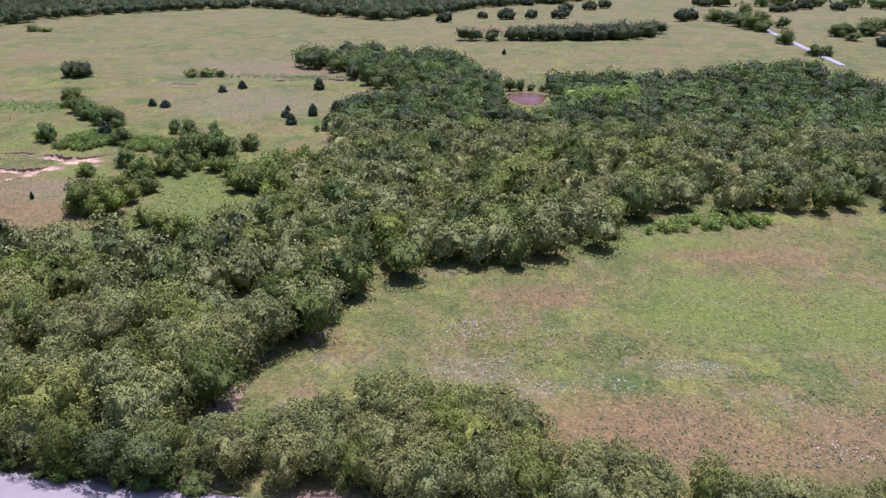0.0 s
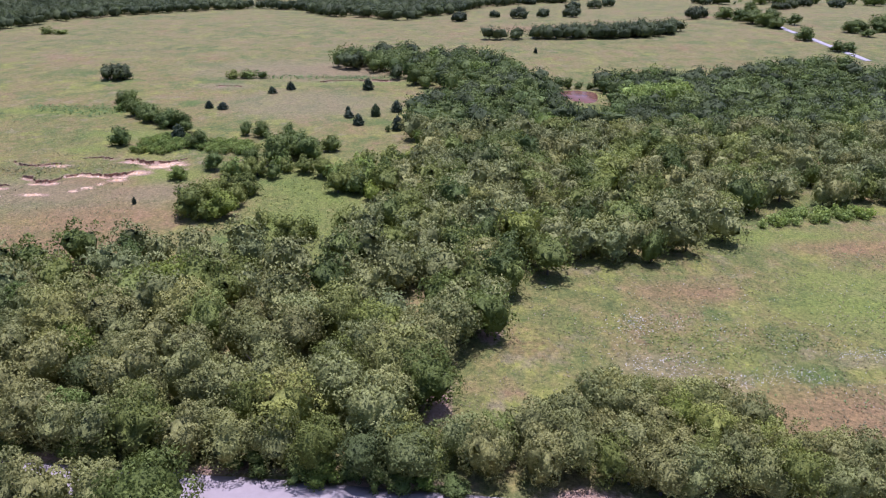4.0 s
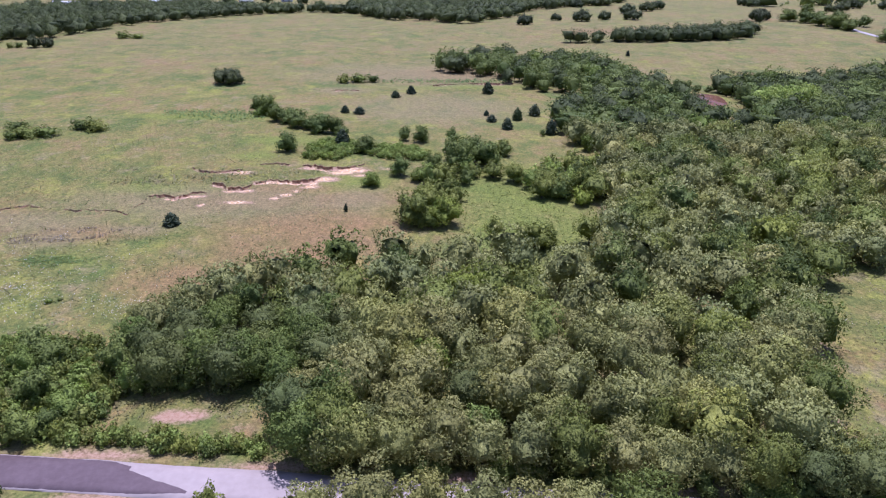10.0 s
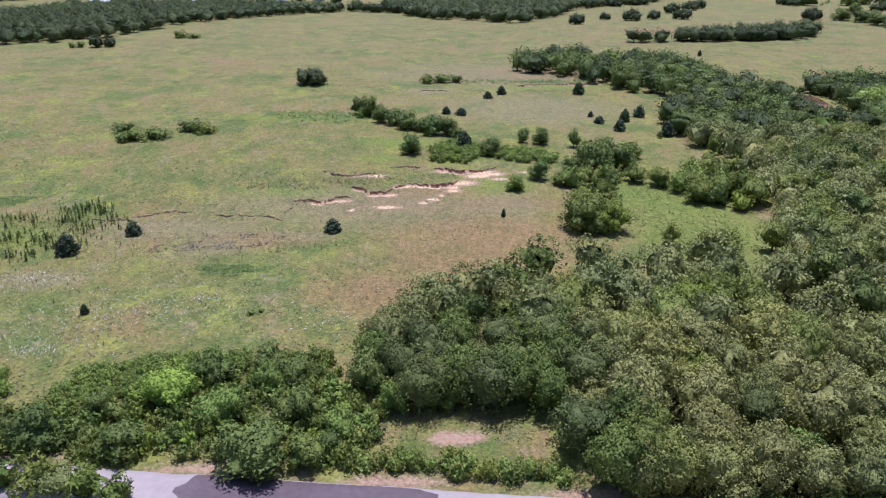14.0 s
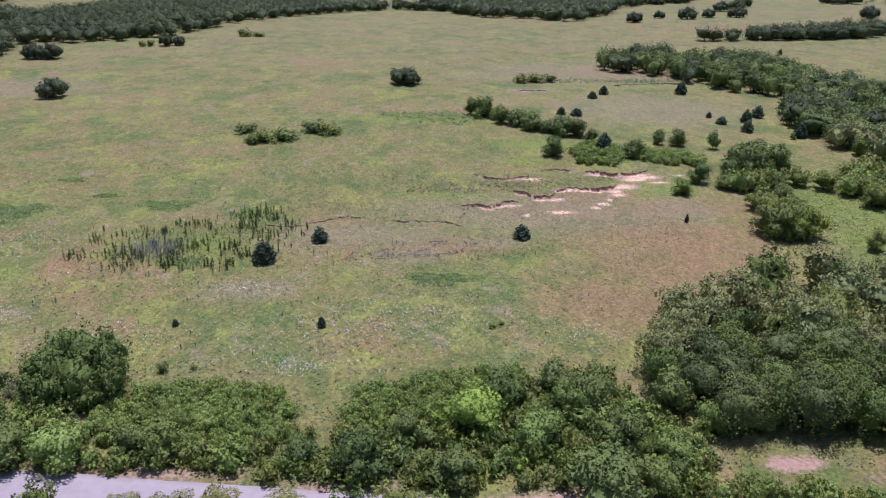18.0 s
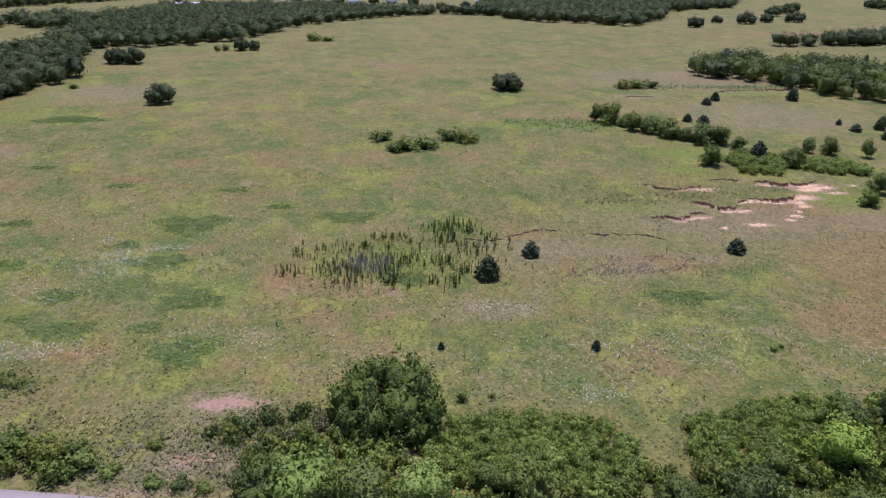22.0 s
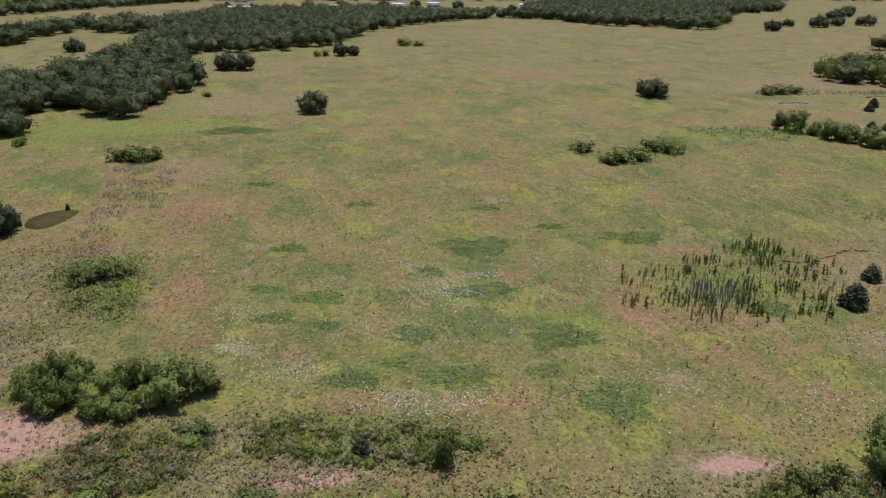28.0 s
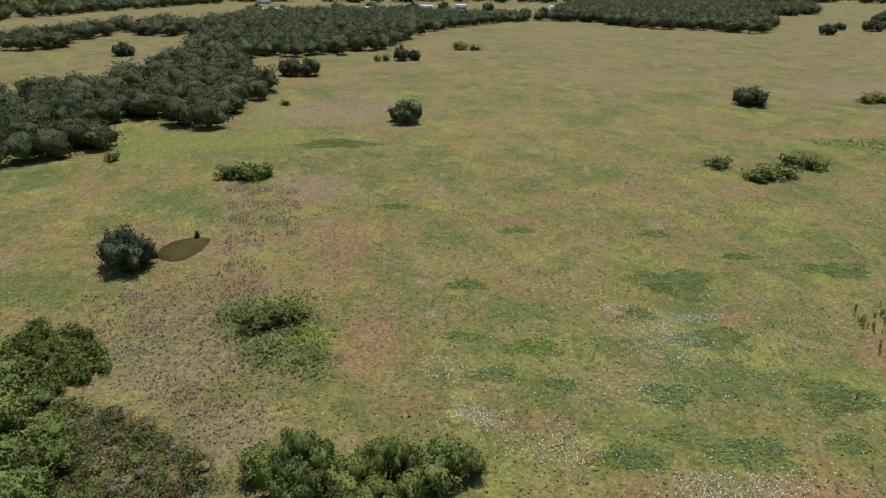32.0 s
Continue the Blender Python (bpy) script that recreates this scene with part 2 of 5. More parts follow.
def grass_material():
    """Rough pasture: tan, olive and lush patches, bare soil and reddish seed heads where the ground zones say so."""
    m, n, l, b = material("pasture_grass", 0.9, 0.15)
    big = noise_node(m, 0.021, 4.0, 0.6, (1, 1.15, 1))
    mid = noise_node(m, 0.12, 4.0, 0.62, (1, 0.85, 1))
    small = noise_node(m, 0.45, 4.0, 0.65, (1, 0.7, 1))
    fine = noise_node(m, 1.9, 5.0, 0.72)
    speck = noise_node(m, 4.2, 3.0, 0.7)
    f = calc(m, "ADD", calc(m, "ADD", calc(m, "MULTIPLY", big, 0.4), calc(m, "MULTIPLY", mid, 0.32)), calc(m, "MULTIPLY", small, 0.28))
    col = ramp(m, f, [(0.38, (0.09, 0.114, 0.03)), (0.45, (0.138, 0.148, 0.037)), (0.5, (0.175, 0.166, 0.045)), (0.55, (0.206, 0.168, 0.057)), (0.61, (0.22, 0.144, 0.066))])

    def patch(base, scale, lo, hi, colour, shift):
        """Drifts of another growth, with their own outline."""
        w = noise_node(m, scale, 4.0, 0.65, (1, 0.8, 1 + shift))
        return mix(m, ramp(m, w, [(lo, (0, 0, 0)), (hi, (0.95, 0.95, 0.95))]), base, colour)

    col = patch(col, 0.06, 0.5, 0.64, (0.098, 0.136, 0.03), 0.3)
    col = patch(col, 0.05, 0.55, 0.7, (0.214, 0.142, 0.056), 0.7)
    col = patch(col, 0.1, 0.53, 0.64, (0.21, 0.219, 0.044), 1.1)
    col = patch(col, 0.17, 0.56, 0.72, (0.232, 0.192, 0.092), 1.9)
    col = patch(col, 0.33, 0.57, 0.7, (0.115, 0.138, 0.035), 2.7)
    zones = n.new("ShaderNodeAttribute")
    zones.attribute_name = "zones"
    zs = n.new("ShaderNodeSeparateColor")
    l.new(zones.outputs["Color"], zs.inputs[0])
    cream = n.new("ShaderNodeAttribute")
    cream.attribute_name = "sand"

    def edge(v, soft=0.25):
        w = calc(m, "ADD", v, calc(m, "MULTIPLY", calc(m, "SUBTRACT", mid, 0.5), 1.1))
        w = calc(m, "ADD", w, calc(m, "MULTIPLY", calc(m, "SUBTRACT", fine, 0.5), 0.9))
        return calc(m, "DIVIDE", calc(m, "SUBTRACT", w, 0.5 - soft), 2 * soft, True)

    col = mix(m, calc(m, "MULTIPLY", edge(zs.outputs[1], 0.45), 0.9), col, (0.158, 0.193, 0.035))
    col = mix(m, calc(m, "MULTIPLY", edge(zs.outputs[2], 0.55), 0.8), col, (0.236, 0.148, 0.064))
    # tan of dry ground and verges, plus the haze painted on the far pasture
    col = mix(m, calc(m, "MULTIPLY", edge(zones.outputs["Alpha"], 0.45), 0.7), col, (0.21, 0.176, 0.083))
    grain = ramp(m, fine, [(0.3, (0.51, 0.54, 0.49)), (0.48, (0.96, 0.96, 0.96)), (0.68, (1.48, 1.44, 1.34))])
    col = mix(m, 1.0, col, grain, "MULTIPLY")
    tussock = ramp(m, noise_node(m, 0.8, 3.0, 0.6, (1, 0.7, 1)), [(0.36, (0.84, 0.87, 0.83)), (0.5, (0.99, 0.99, 0.99)), (0.64, (1.13, 1.11, 1.08))])
    col = mix(m, 1.0, col, tussock, "MULTIPLY")
    dots = ramp(m, speck, [(0.25, (0.7, 0.73, 0.68)), (0.4, (1, 1, 1)), (0.6, (1, 1, 1)), (0.72, (1.7, 1.66, 1.5))])
    col = mix(m, 0.8, col, dots, "MULTIPLY")
    soil = ramp(m, fine, [(0.3, (0.31, 0.18, 0.105)), (0.7, (0.44, 0.305, 0.2))])
    col = mix(m, edge(zs.outputs[0], 0.2), col, soil)
    sand = ramp(m, fine, [(0.36, (0.5, 0.25, 0.095)), (0.5, (0.62, 0.4, 0.2)), (0.66, (0.83, 0.73, 0.52))])
    ragged = calc(m, "MULTIPLY", calc(m, "SUBTRACT", noise_node(m, 0.75, 3.0, 0.6, (1, 1.6, 1)), 0.5), 2.0)
    col = mix(m, calc(m, "MULTIPLY", edge(calc(m, "ADD", cream.outputs["Fac"], ragged), 0.3), ramp(m, cream.outputs["Fac"], [(0.02, (0, 0, 0)), (0.12, (1, 1, 1))])), col, sand)
    l.new(col, b.inputs["Base Color"])
    bump(m, b, calc(m, "ADD", fine, calc(m, "MULTIPLY", speck, 0.5)), 0.7, 0.25)
    return m


GRASS = grass_material()

# ---- the lie of the land ----
LAND_Y = np.array([-4000, 60, 100, 115, 150, 165, 200, 250, 300, 350, 420, 442, 500, 600, 1000, 2000, 5000.0])
LAND_Z = np.array([-6, -6, -5.4, -5, -3.8, -3.2, -1, 0.5, 2.0, 4.0, 6.6, 7.4, 9.6, 10.8, 13, 15, 16.0])
# eroded banks: a broken edge, higher to the north, with washed-out soil below it: (depth, width, points)
BANKS = [
    (0.6, 2.6, [(-140, 188.6), (-137, 186.4), (-134, 184.6), (-131, 184.6), (-128.5, 187.2), (-125.5, 185.9)]),
    (0.85, 3.6, [(-112, 190.6), (-107, 190.4), (-102.5, 189.7), (-98.5, 189.5), (-94, 190.9)]),
    (0.8, 3.6, [(-132, 176.8), (-129, 176), (-126.8, 174.2), (-123.5, 173.8), (-121, 176.7), (-117.5, 178.6), (-112.4, 179.4), (-108.6, 179.8), (-104.4, 181.6)]),
    (0.55, 2.8, [(-144.5, 168), (-140, 167.5), (-137, 167.6), (-134, 170.6), (-130.5, 169.4)]),
    (0.3, 1.6, [(-160, 158.7), (-155, 158.4), (-149, 158.1), (-146, 156.8), (-144, 156.4)]),
    (0.3, 1.6, [(-145.5, 160), (-142.4, 164.2)]),
    (0.35, 2.0, [(-123, 190.9), (-118, 192.5), (-113, 190.8)]),
    (0.28, 2.0, [(-185, 155), (-176, 157), (-170, 160), (-165, 161)]),
    (0.7, 4.0, [(-74, 305), (-51, 308), (-34, 309)]),
    (0.5, 4.0, [(-114, 293), (-102, 293)]),
]


def bank_edge(x, k, px, py):
    """The ragged line of a bank."""
    return np.interp(x, px, py) + 0.3 * np.sin(x * 0.41 + 3 * k) + 0.3 * np.sin(x * 0.93 + 2 * k + np.sin(x * 0.3)) + 0.35 * np.sin(x * 2.3 + 5 * k + 2 * np.sin(x * 0.7)) + 0.2 * np.sin(x * 5.1 + 3 * np.sin(x * 0.9))


def smooth(v, a, b):
    v = np.clip((v - a) / (b - a), 0, 1)
    return v * v * (3 - 2 * v)


def bank_fall(x, y):
    """How far each spot is washed out below the old turf, and how sandy it is."""
    fall, sand = np.zeros_like(x), np.zeros_like(x)
    for k, (deep, wide, pts) in enumerate(BANKS):
        px, py = np.array(pts).T
        edge = bank_edge(x, k, px, py)
        ends = smooth(x, px[0] - 1, px[0] + 3) * (1 - smooth(x, px[-1] - 3, px[-1] + 1)) * (0.62 + 0.38 * np.sin(x * 0.31 + 2.1 * k + np.sin(x * 0.17)))
        d = edge - y
        shape = smooth(d, -0.2, 0.5) * (1 - smooth(d, 0.6, wide + 1.5))
        fall += deep * ends * shape
        sand = np.maximum(sand, ends * smooth(d, -0.3, 0.3) * (1 - smooth(d, 0.4 * wide, wide)) * min(1.0, deep * 0.65 + 0.3) * (0.55 + 0.45 * np.sin(x * 0.5 + k) * np.sin(x * 0.23 + y * 0.6)))
    return fall, sand


PONDS = [(-321.5, 177.5, 5, 6.6, -2.25), (31, 273, 9.2, 15, 3.0)]


def ground(x, y, banks=True):
    x, y = np.asarray(x, float), np.asarray(y, float)
    z = sum(np.interp(y + o, LAND_Y, LAND_Z) for o in (-12, -6, 0, 6, 12)) / 5
    z = z + 0.022 * np.clip(x + 120, 0, 420) * smooth(y, 240, 430)
    z = z + 0.12 * np.sin(x * 0.11 + 1) * np.sin(y * 0.13) + 0.05 * np.sin(x * 0.37 + y * 0.29)
    for cx, cy, rx, ry, level in PONDS:
        d = np.hypot((x - cx) / rx, (y - cy) / ry)
        w = 1 - smooth(d, 1.0, 1.7)
        z = z * (1 - w) + (level + 0.25 * smooth(d, 0.95, 1.25) - 0.3) * w
    return z - bank_fall(x, y)[0] if banks else z


def at(x, y):
    return float(ground(x, y))


def road_mid(x):
    return 63.2 - 0.118 * (x + 50)


# stretches of ground that look different: (x, y, half length, half width)
BARE = [(-112, 82.5, 4.2, 2.2), (-104, 79, 2, 1), (-300, 110.5, 13, 5), (-219.5, 92, 3.5, 1.2), (-227, 91, 0.6, 3), (-263, 102, 6, 1.6), (-230, 96.4, 3, 1), (-218, 103.3, 6, 1.6), (-29, 80, 2.5, 4), (-25, 92, 1.2, 8), (-20, 101, 1.2, 6), (-45, 68.5, 6, 1.3)]
LUSH = [(-126, 199, 8, 4), (-98, 177, 11, 7), (-322, 288, 7, 24), (-346, 240, 12, 8), (-315, 252, 9, 9), (-227, 133, 6, 6), (-263, 111, 8, 3), (-271, 120, 5, 3), (-197, 146, 15, 8), (-62, 148, 8, 14), (-58, 156, 15, 32), (-48, 149, 8, 12), (-98, 172, 9, 5), (-240, 164, 9, 6), (48, 107, 20, 9), (76, 106, 24, 13), (50, 119, 14, 6), (45, 140, 20, 5), (-340, 250, 30, 12), (-300, 405, 25, 8), (-142, 172, 14, 4), (-120, 215, 14, 6), (-60, 300, 40, 4), (-150, 245, 30, 5)]
REDDISH = [(-98, 166, 12, 6), (-112, 172, 14, 4), (-103, 147, 20, 15), (-120, 122, 14, 9), (-283, 131, 5, 2), (-268, 127.7, 3.5, 1.8), (-250, 204, 4, 2.5), (-248, 185.5, 2.5, 1.5), (-233, 151, 2.5, 3), (-261, 116, 4, 2), (-241, 115, 4, 2), (-248.5, 109.8, 4, 1.6), (-288, 146, 5, 9), (-294, 180, 6, 14), (-302, 206, 5, 14), (-260, 190, 6, 3), (-217, 139, 4, 8), (-149, 145, 14, 5), (-118, 164, 20, 7), (-106, 132, 20, 15), (26, 76, 22, 8), (46, 73, 22, 7), (70, 77, 24, 8), (17, 114, 10, 5), (62, 134, 16, 5), (60, 470, 60, 18), (-60, 330, 40, 12)]
DRY = [(-221, 91, 8, 4), (-311, 147, 13, 13), (-303, 129, 6, 6), (-269, 103, 8, 4), (-283, 106, 7, 4), (-72, 262, 34, 26), (-80, 330, 60, 30), (-156, 141, 9, 4), (-140, 147, 9, 3), (-182, 127, 8, 4), (-300, 210, 9, 10), (-275, 111, 10, 3), (-95, 165, 8, 9), (5, 90, 7, 4), (38, 91, 8, 2), (-221, 102, 9, 4), (-300, 290, 30, 20), (-130, 163, 34, 12), (-165, 150, 22, 7), (-108, 293, 14, 7)]

HERBS = [(-239, 163, 8, 6), (-227, 115, 5.5, 5), (-246, 121, 6, 3.5), (-230, 131, 6, 4.5), (-273, 163, 4, 2.5), (-275, 147, 3.5, 2), (-266, 144, 5, 3), (-264, 135, 2.5, 1.6), (-251, 132, 4, 3), (-260, 121, 4.5, 2.5), (-284, 198, 4, 2), (-223, 173, 4, 2), (-240, 145, 7, 4), (-208, 167, 7, 4), (-196, 138, 5, 3), (-261, 185, 4, 2), (-248, 153, 3, 2.5), (-254, 124.5, 2.2, 1.6), (-272, 137.6, 4, 2.4), (-234.4, 122, 3.2, 2.2), (-259.5, 120.6, 4, 2), (-150, 131, 8, 3), (-235, 183, 4, 2), (-299, 248, 12, 6)]


def blobs(x, y, table):
    v = np.zeros_like(x)
    for cx, cy, rx, ry in table:
        v = np.maximum(v, 1 - smooth(np.hypot((x - cx) / rx, (y - cy) / ry), 0.3, 1.5))
    return v


# ---- mesh helpers ----
def make_mesh(name, verts, tris, mats, slots=None, flat=None, normals=None, tint=None):
    me = bpy.data.meshes.new(name)
    verts, tris = np.ascontiguousarray(verts, np.float32), np.ascontiguousarray(tris, np.int32)
    me.vertices.add(len(verts))
    me.vertices.foreach_set("co", verts.ravel())
    me.loops.add(tris.size)
    me.loops.foreach_set("vertex_index", tris.ravel())
    me.polygons.add(len(tris))
    me.polygons.foreach_set("loop_start", np.arange(0, tris.size, 3, dtype=np.int32))
    for mt in mats:
        me.materials.append(mt)
    if slots is not None:
        me.polygons.foreach_set("material_index", np.ascontiguousarray(slots, np.int32))
    if flat is not None:
        me.polygons.foreach_set("use_smooth", ~np.asarray(flat, bool))
    me.update(calc_edges=True)
    if tint is not None:
        full = np.ones((len(verts), 4), np.float32)
        full[:, :3] = tint
        me.attributes.new("tint", "FLOAT_COLOR", "POINT").data.foreach_set("color", full.ravel())
    if normals is not None:
        me.polygons.foreach_set("use_smooth", np.ones(len(tris), bool))
        me.normals_split_custom_set_from_vertices(normals.tolist())
    return me


def join(pieces):
    """Several (verts, tris) as one."""
    vs, ts, n = [], [], 0
    for v, t in pieces:
        vs.append(v)
        ts.append(t + n)
        n += len(v)
    return np.concatenate(vs), np.concatenate(ts)


def part(name, mesh, parent, label=""):
    ob = new(name, mesh)
    ob.parent = parent
    return tagged(ob, label) if label else ob


def grid(xs, ys):
    X, Y = np.meshgrid(xs, ys)
    nx, ny = len(xs), len(ys)
    i = (np.arange(ny - 1)[:, None] * nx + np.arange(nx - 1)[None, :]).ravel()
    return X.ravel(), Y.ravel(), np.concatenate([np.stack([i, i + 1, i + nx + 1], 1), np.stack([i, i + nx + 1, i + nx], 1)])


def ico(level):
    bm = bmesh.new()
    bmesh.ops.create_icosphere(bm, subdivisions=level, radius=1)
    v = np.array([q.co[:] for q in bm.verts])
    t = np.array([[q.index for q in f.verts] for f in bm.faces])
    bm.free()
    return v, t


ICO = {k: ico(k) for k in (1, 2, 3)}


def unit(v):
    return v / np.maximum(np.linalg.norm(v, axis=-1, keepdims=True), 1e-9)


def sprays(pos, out, size, r, wild=0.7):
    """Leaf sprays: one folded four-cornered blade at each place, facing roughly outwards."""
    n = len(pos)
    nrm = unit(unit(out) + wild * r.normal(size=(n, 3)))
    a = unit(np.cross(nrm, r.normal(size=(n, 3))))
    b = np.cross(nrm, a)
    s = (size * r.uniform(0.65, 1.35, n))[:, None]
    q = np.stack([pos + a * s * 0.6, pos + b * s * r.uniform(0.3, 0.5, (n, 1)) + nrm * s * 0.12, pos - a * s * 0.6, pos - b * s * r.uniform(0.3, 0.5, (n, 1)) + nrm * s * 0.12], 1)
    i = np.arange(n)[:, None] * 4
    return q.reshape(-1, 3), np.concatenate([i + [0, 1, 2], i + [0, 2, 3]])


def blades(pos, out, size, r, wild=0.55):
    """Leaf tufts: one pointed blade at each place, facing roughly outwards. Returns verts, tris and the blades' normals."""
    n = len(pos)
    nrm = unit(unit(out) + wild * r.normal(size=(n, 3)))
    a = unit(np.cross(nrm, r.normal(size=(n, 3))))
    b = np.cross(nrm, a)
    s = (size * r.uniform(0.6, 1.4, n))[:, None]
    q = np.stack([pos + a * s * 0.65, pos - a * s * r.uniform(0.25, 0.5, (n, 1)) + b * s * r.uniform(0.3, 0.55, (n, 1)), pos - a * s * r.uniform(0.25, 0.5, (n, 1)) - b * s * r.uniform(0.3, 0.55, (n, 1))], 1)
    return q.reshape(-1, 3), np.arange(3 * n).reshape(-1, 3), nrm


def crown(seed, radius, height, base, lobes, cards, size, level, seat=0.45, core=0.9, lift=0.35, spread=(0.9, 1.05), crisp=False):
    """A domed crown of rounded boughs set with leaf sprays. base: how high it begins; seat: where it is widest. Returns (verts, tris, number of core tris, normals)."""
    r = np.random.default_rng(seed)
    big = max(6, lobes // 3)
    turn = np.arange(big) * 2.39996 + r.uniform(0, 6.28)
    up = 1 - 1.5 * (np.arange(big) + 0.5) / big
    flat = np.sqrt(1 - up ** 2)
    d = unit(np.stack([flat * np.cos(turn), flat * np.sin(turn), up], 1) + 0.25 * r.normal(size=(big, 3)))
    br = r.uniform(0.28, 0.46, big)
    bc = d * (1 - br)[:, None] * r.uniform(0.8, 1.12, (big, 1))
    pick = r.integers(big, size=lobes * 3)
    sd = unit(unit(bc[pick]) + 0.75 * r.normal(size=(lobes * 3, 3)) + [0, 0, 0.25])
    lr = np.concatenate([[0.5], br, r.uniform(0.1, 0.22, lobes * 3)])
    lc = np.concatenate([[[0, 0, 0]], bc, bc[pick] + sd * (br[pick] * 0.9)[:, None]])

    def reach(w):
        p = w @ lc.T
        h = lr ** 2 - (lc ** 2).sum(1) + p ** 2
        e = np.where(h > 0, p + np.sqrt(np.maximum(h, 0)), 0.35)
        k = e.argmax(1)
        return e[np.arange(len(w)), k], k

    cv, ct = ICO[level]
    e, k = reach(ICO[3][0])
    wide = np.quantile(e[np.abs(ICO[3][0][:, 2]) < 0.3], 0.8)
    top, foot = (e * ICO[3][0][:, 2]).max(), -(e * ICO[3][0][:, 2]).min()
    mid = base + (height - base) * seat

    def settle(q):
        return np.stack([q[:, 0] * radius / wide, q[:, 1] * radius / wide, mid + q[:, 2] * np.where(q[:, 2] > 0, (height - mid) / top, (mid - base) / foot)], 1)

    e, k = reach(cv)
    e = np.minimum(e, np.quantile(e, 0.72)) if core < 0.8 else e
    cp = cv * (e * r.uniform(0.95, 1.03, len(cv)))[:, None]
    cn = unit(0.8 * unit(cp - lc[k]) + 0.4 * cv + 0.22 * r.normal(size=cv.shape) + [0, 0, 0.1])
    cv = settle(cp * core)
    w = unit(r.normal(size=(cards, 3)) + [0, 0, lift])
    e, k = reach(w)
    p = w * (e * r.uniform(*spread, cards))[:, None]
    out = unit(p - lc[k]) + (0.1 if crisp else 0.3) * w
    lv, lt, face = blades(settle(p), out, size, r, 0.72)
    lv[:, 2] = np.maximum(lv[:, 2], 0.03)
    cv[:, 2] = np.maximum(cv[:, 2], 0.05)
    v, t = join([(cv, ct), (lv, lt)])
    soft = unit(unit(out) * 0.82 + face * 0.42) if crisp else unit(unit(out) * 0.76 + face * 0.46)
    return v, t, len(ct), np.concatenate([cn, np.repeat(soft, 3, 0)])


def cluster(seed, boughs, cards, size, level=2):
    """One broad crown out of several leafy masses: (x, y, radius, top, base) each."""
    whole = [crown(seed + k, rad, top, low, 14, cards, size, level, 0.46, 0.87, 0.3, (0.9, 1.05), True) for k, (_, _, rad, top, low) in enumerate(boughs)]
    moved = [(v + [b[0], b[1], 0], t) for (v, t, _, _), b in zip(whole, boughs)]
    v, t = join(moved)
    return v, t, 0, np.concatenate([w[3] for w in whole])


def spreading(seed, radius, height):
    """The masses of a broad free-standing oak."""
    r = np.random.default_rng(seed)
    out = [(0, 0, radius * 0.58, height, 0.6)]
    for k in range(6):
        a = 1.047 * k + r.uniform(-0.3, 0.3)
        w = radius * r.uniform(0.4, 0.52)
        out.append(((radius - w) * math.cos(a), (radius - w) * math.sin(a), w, height * r.uniform(0.62, 0.86), 0.0))
    return out


def limb(a, b, ra, rb, sides=6):
    a, b = np.array(a, float), np.array(b, float)
    ax = unit(b - a)
    u = unit(np.cross(ax, [0.3, 0.7, 0.2]))
    w = np.cross(ax, u)
    an = np.linspace(0, 2 * math.pi, sides, endpoint=False)
    ring = np.cos(an)[:, None] * u + np.sin(an)[:, None] * w
    v = np.concatenate([a + ring * ra, b + ring * rb])
    i = np.arange(sides)
    j = (i + 1) % sides
    return v, np.concatenate([np.stack([i, j, j + sides], 1), np.stack([i, j + sides, i + sides], 1)])


def trunk(seed, height, radius, spread, sides=7, limbs=5):
    """A leaning, tapered trunk that forks into limbs."""
    r = np.random.default_rng(seed)
    fork = height * 0.42
    lean = r.uniform(-0.25, 0.25, 2)
    knee = (lean[0] * 0.5, lean[1] * 0.5, fork * 0.5)
    top = (lean[0], lean[1], fork)
    out = [limb((0, 0, -0.3), knee, radius * 1.35, radius, sides), limb(knee, top, radius, radius * 0.8, sides)]
    for k in range(limbs):
        a = 2 * math.pi * (k + r.uniform(-0.3, 0.3)) / limbs
        q = (top[0] + spread * 0.55 * math.cos(a), top[1] + spread * 0.55 * math.sin(a), height * r.uniform(0.68, 0.82))
        out.append(limb(top, q, radius * 0.55, radius * 0.14, 5))
    return join(out)


def leaf_mesh(name, cr, mat):
    v, t, core, nrm = cr
    return make_mesh(name, v, t, [mat], None, None if nrm is not None else np.arange(len(t)) >= core, nrm, (0, 1, 1))


# ---- ground, one sheet to the horizon ----
def steps(stops):
    out = []
    for (a, s), (b, _) in zip(stops, stops[1:]):
        out += list(np.arange(a, b - s * 0.01, s))
    return np.array(out + [stops[-1][0]])


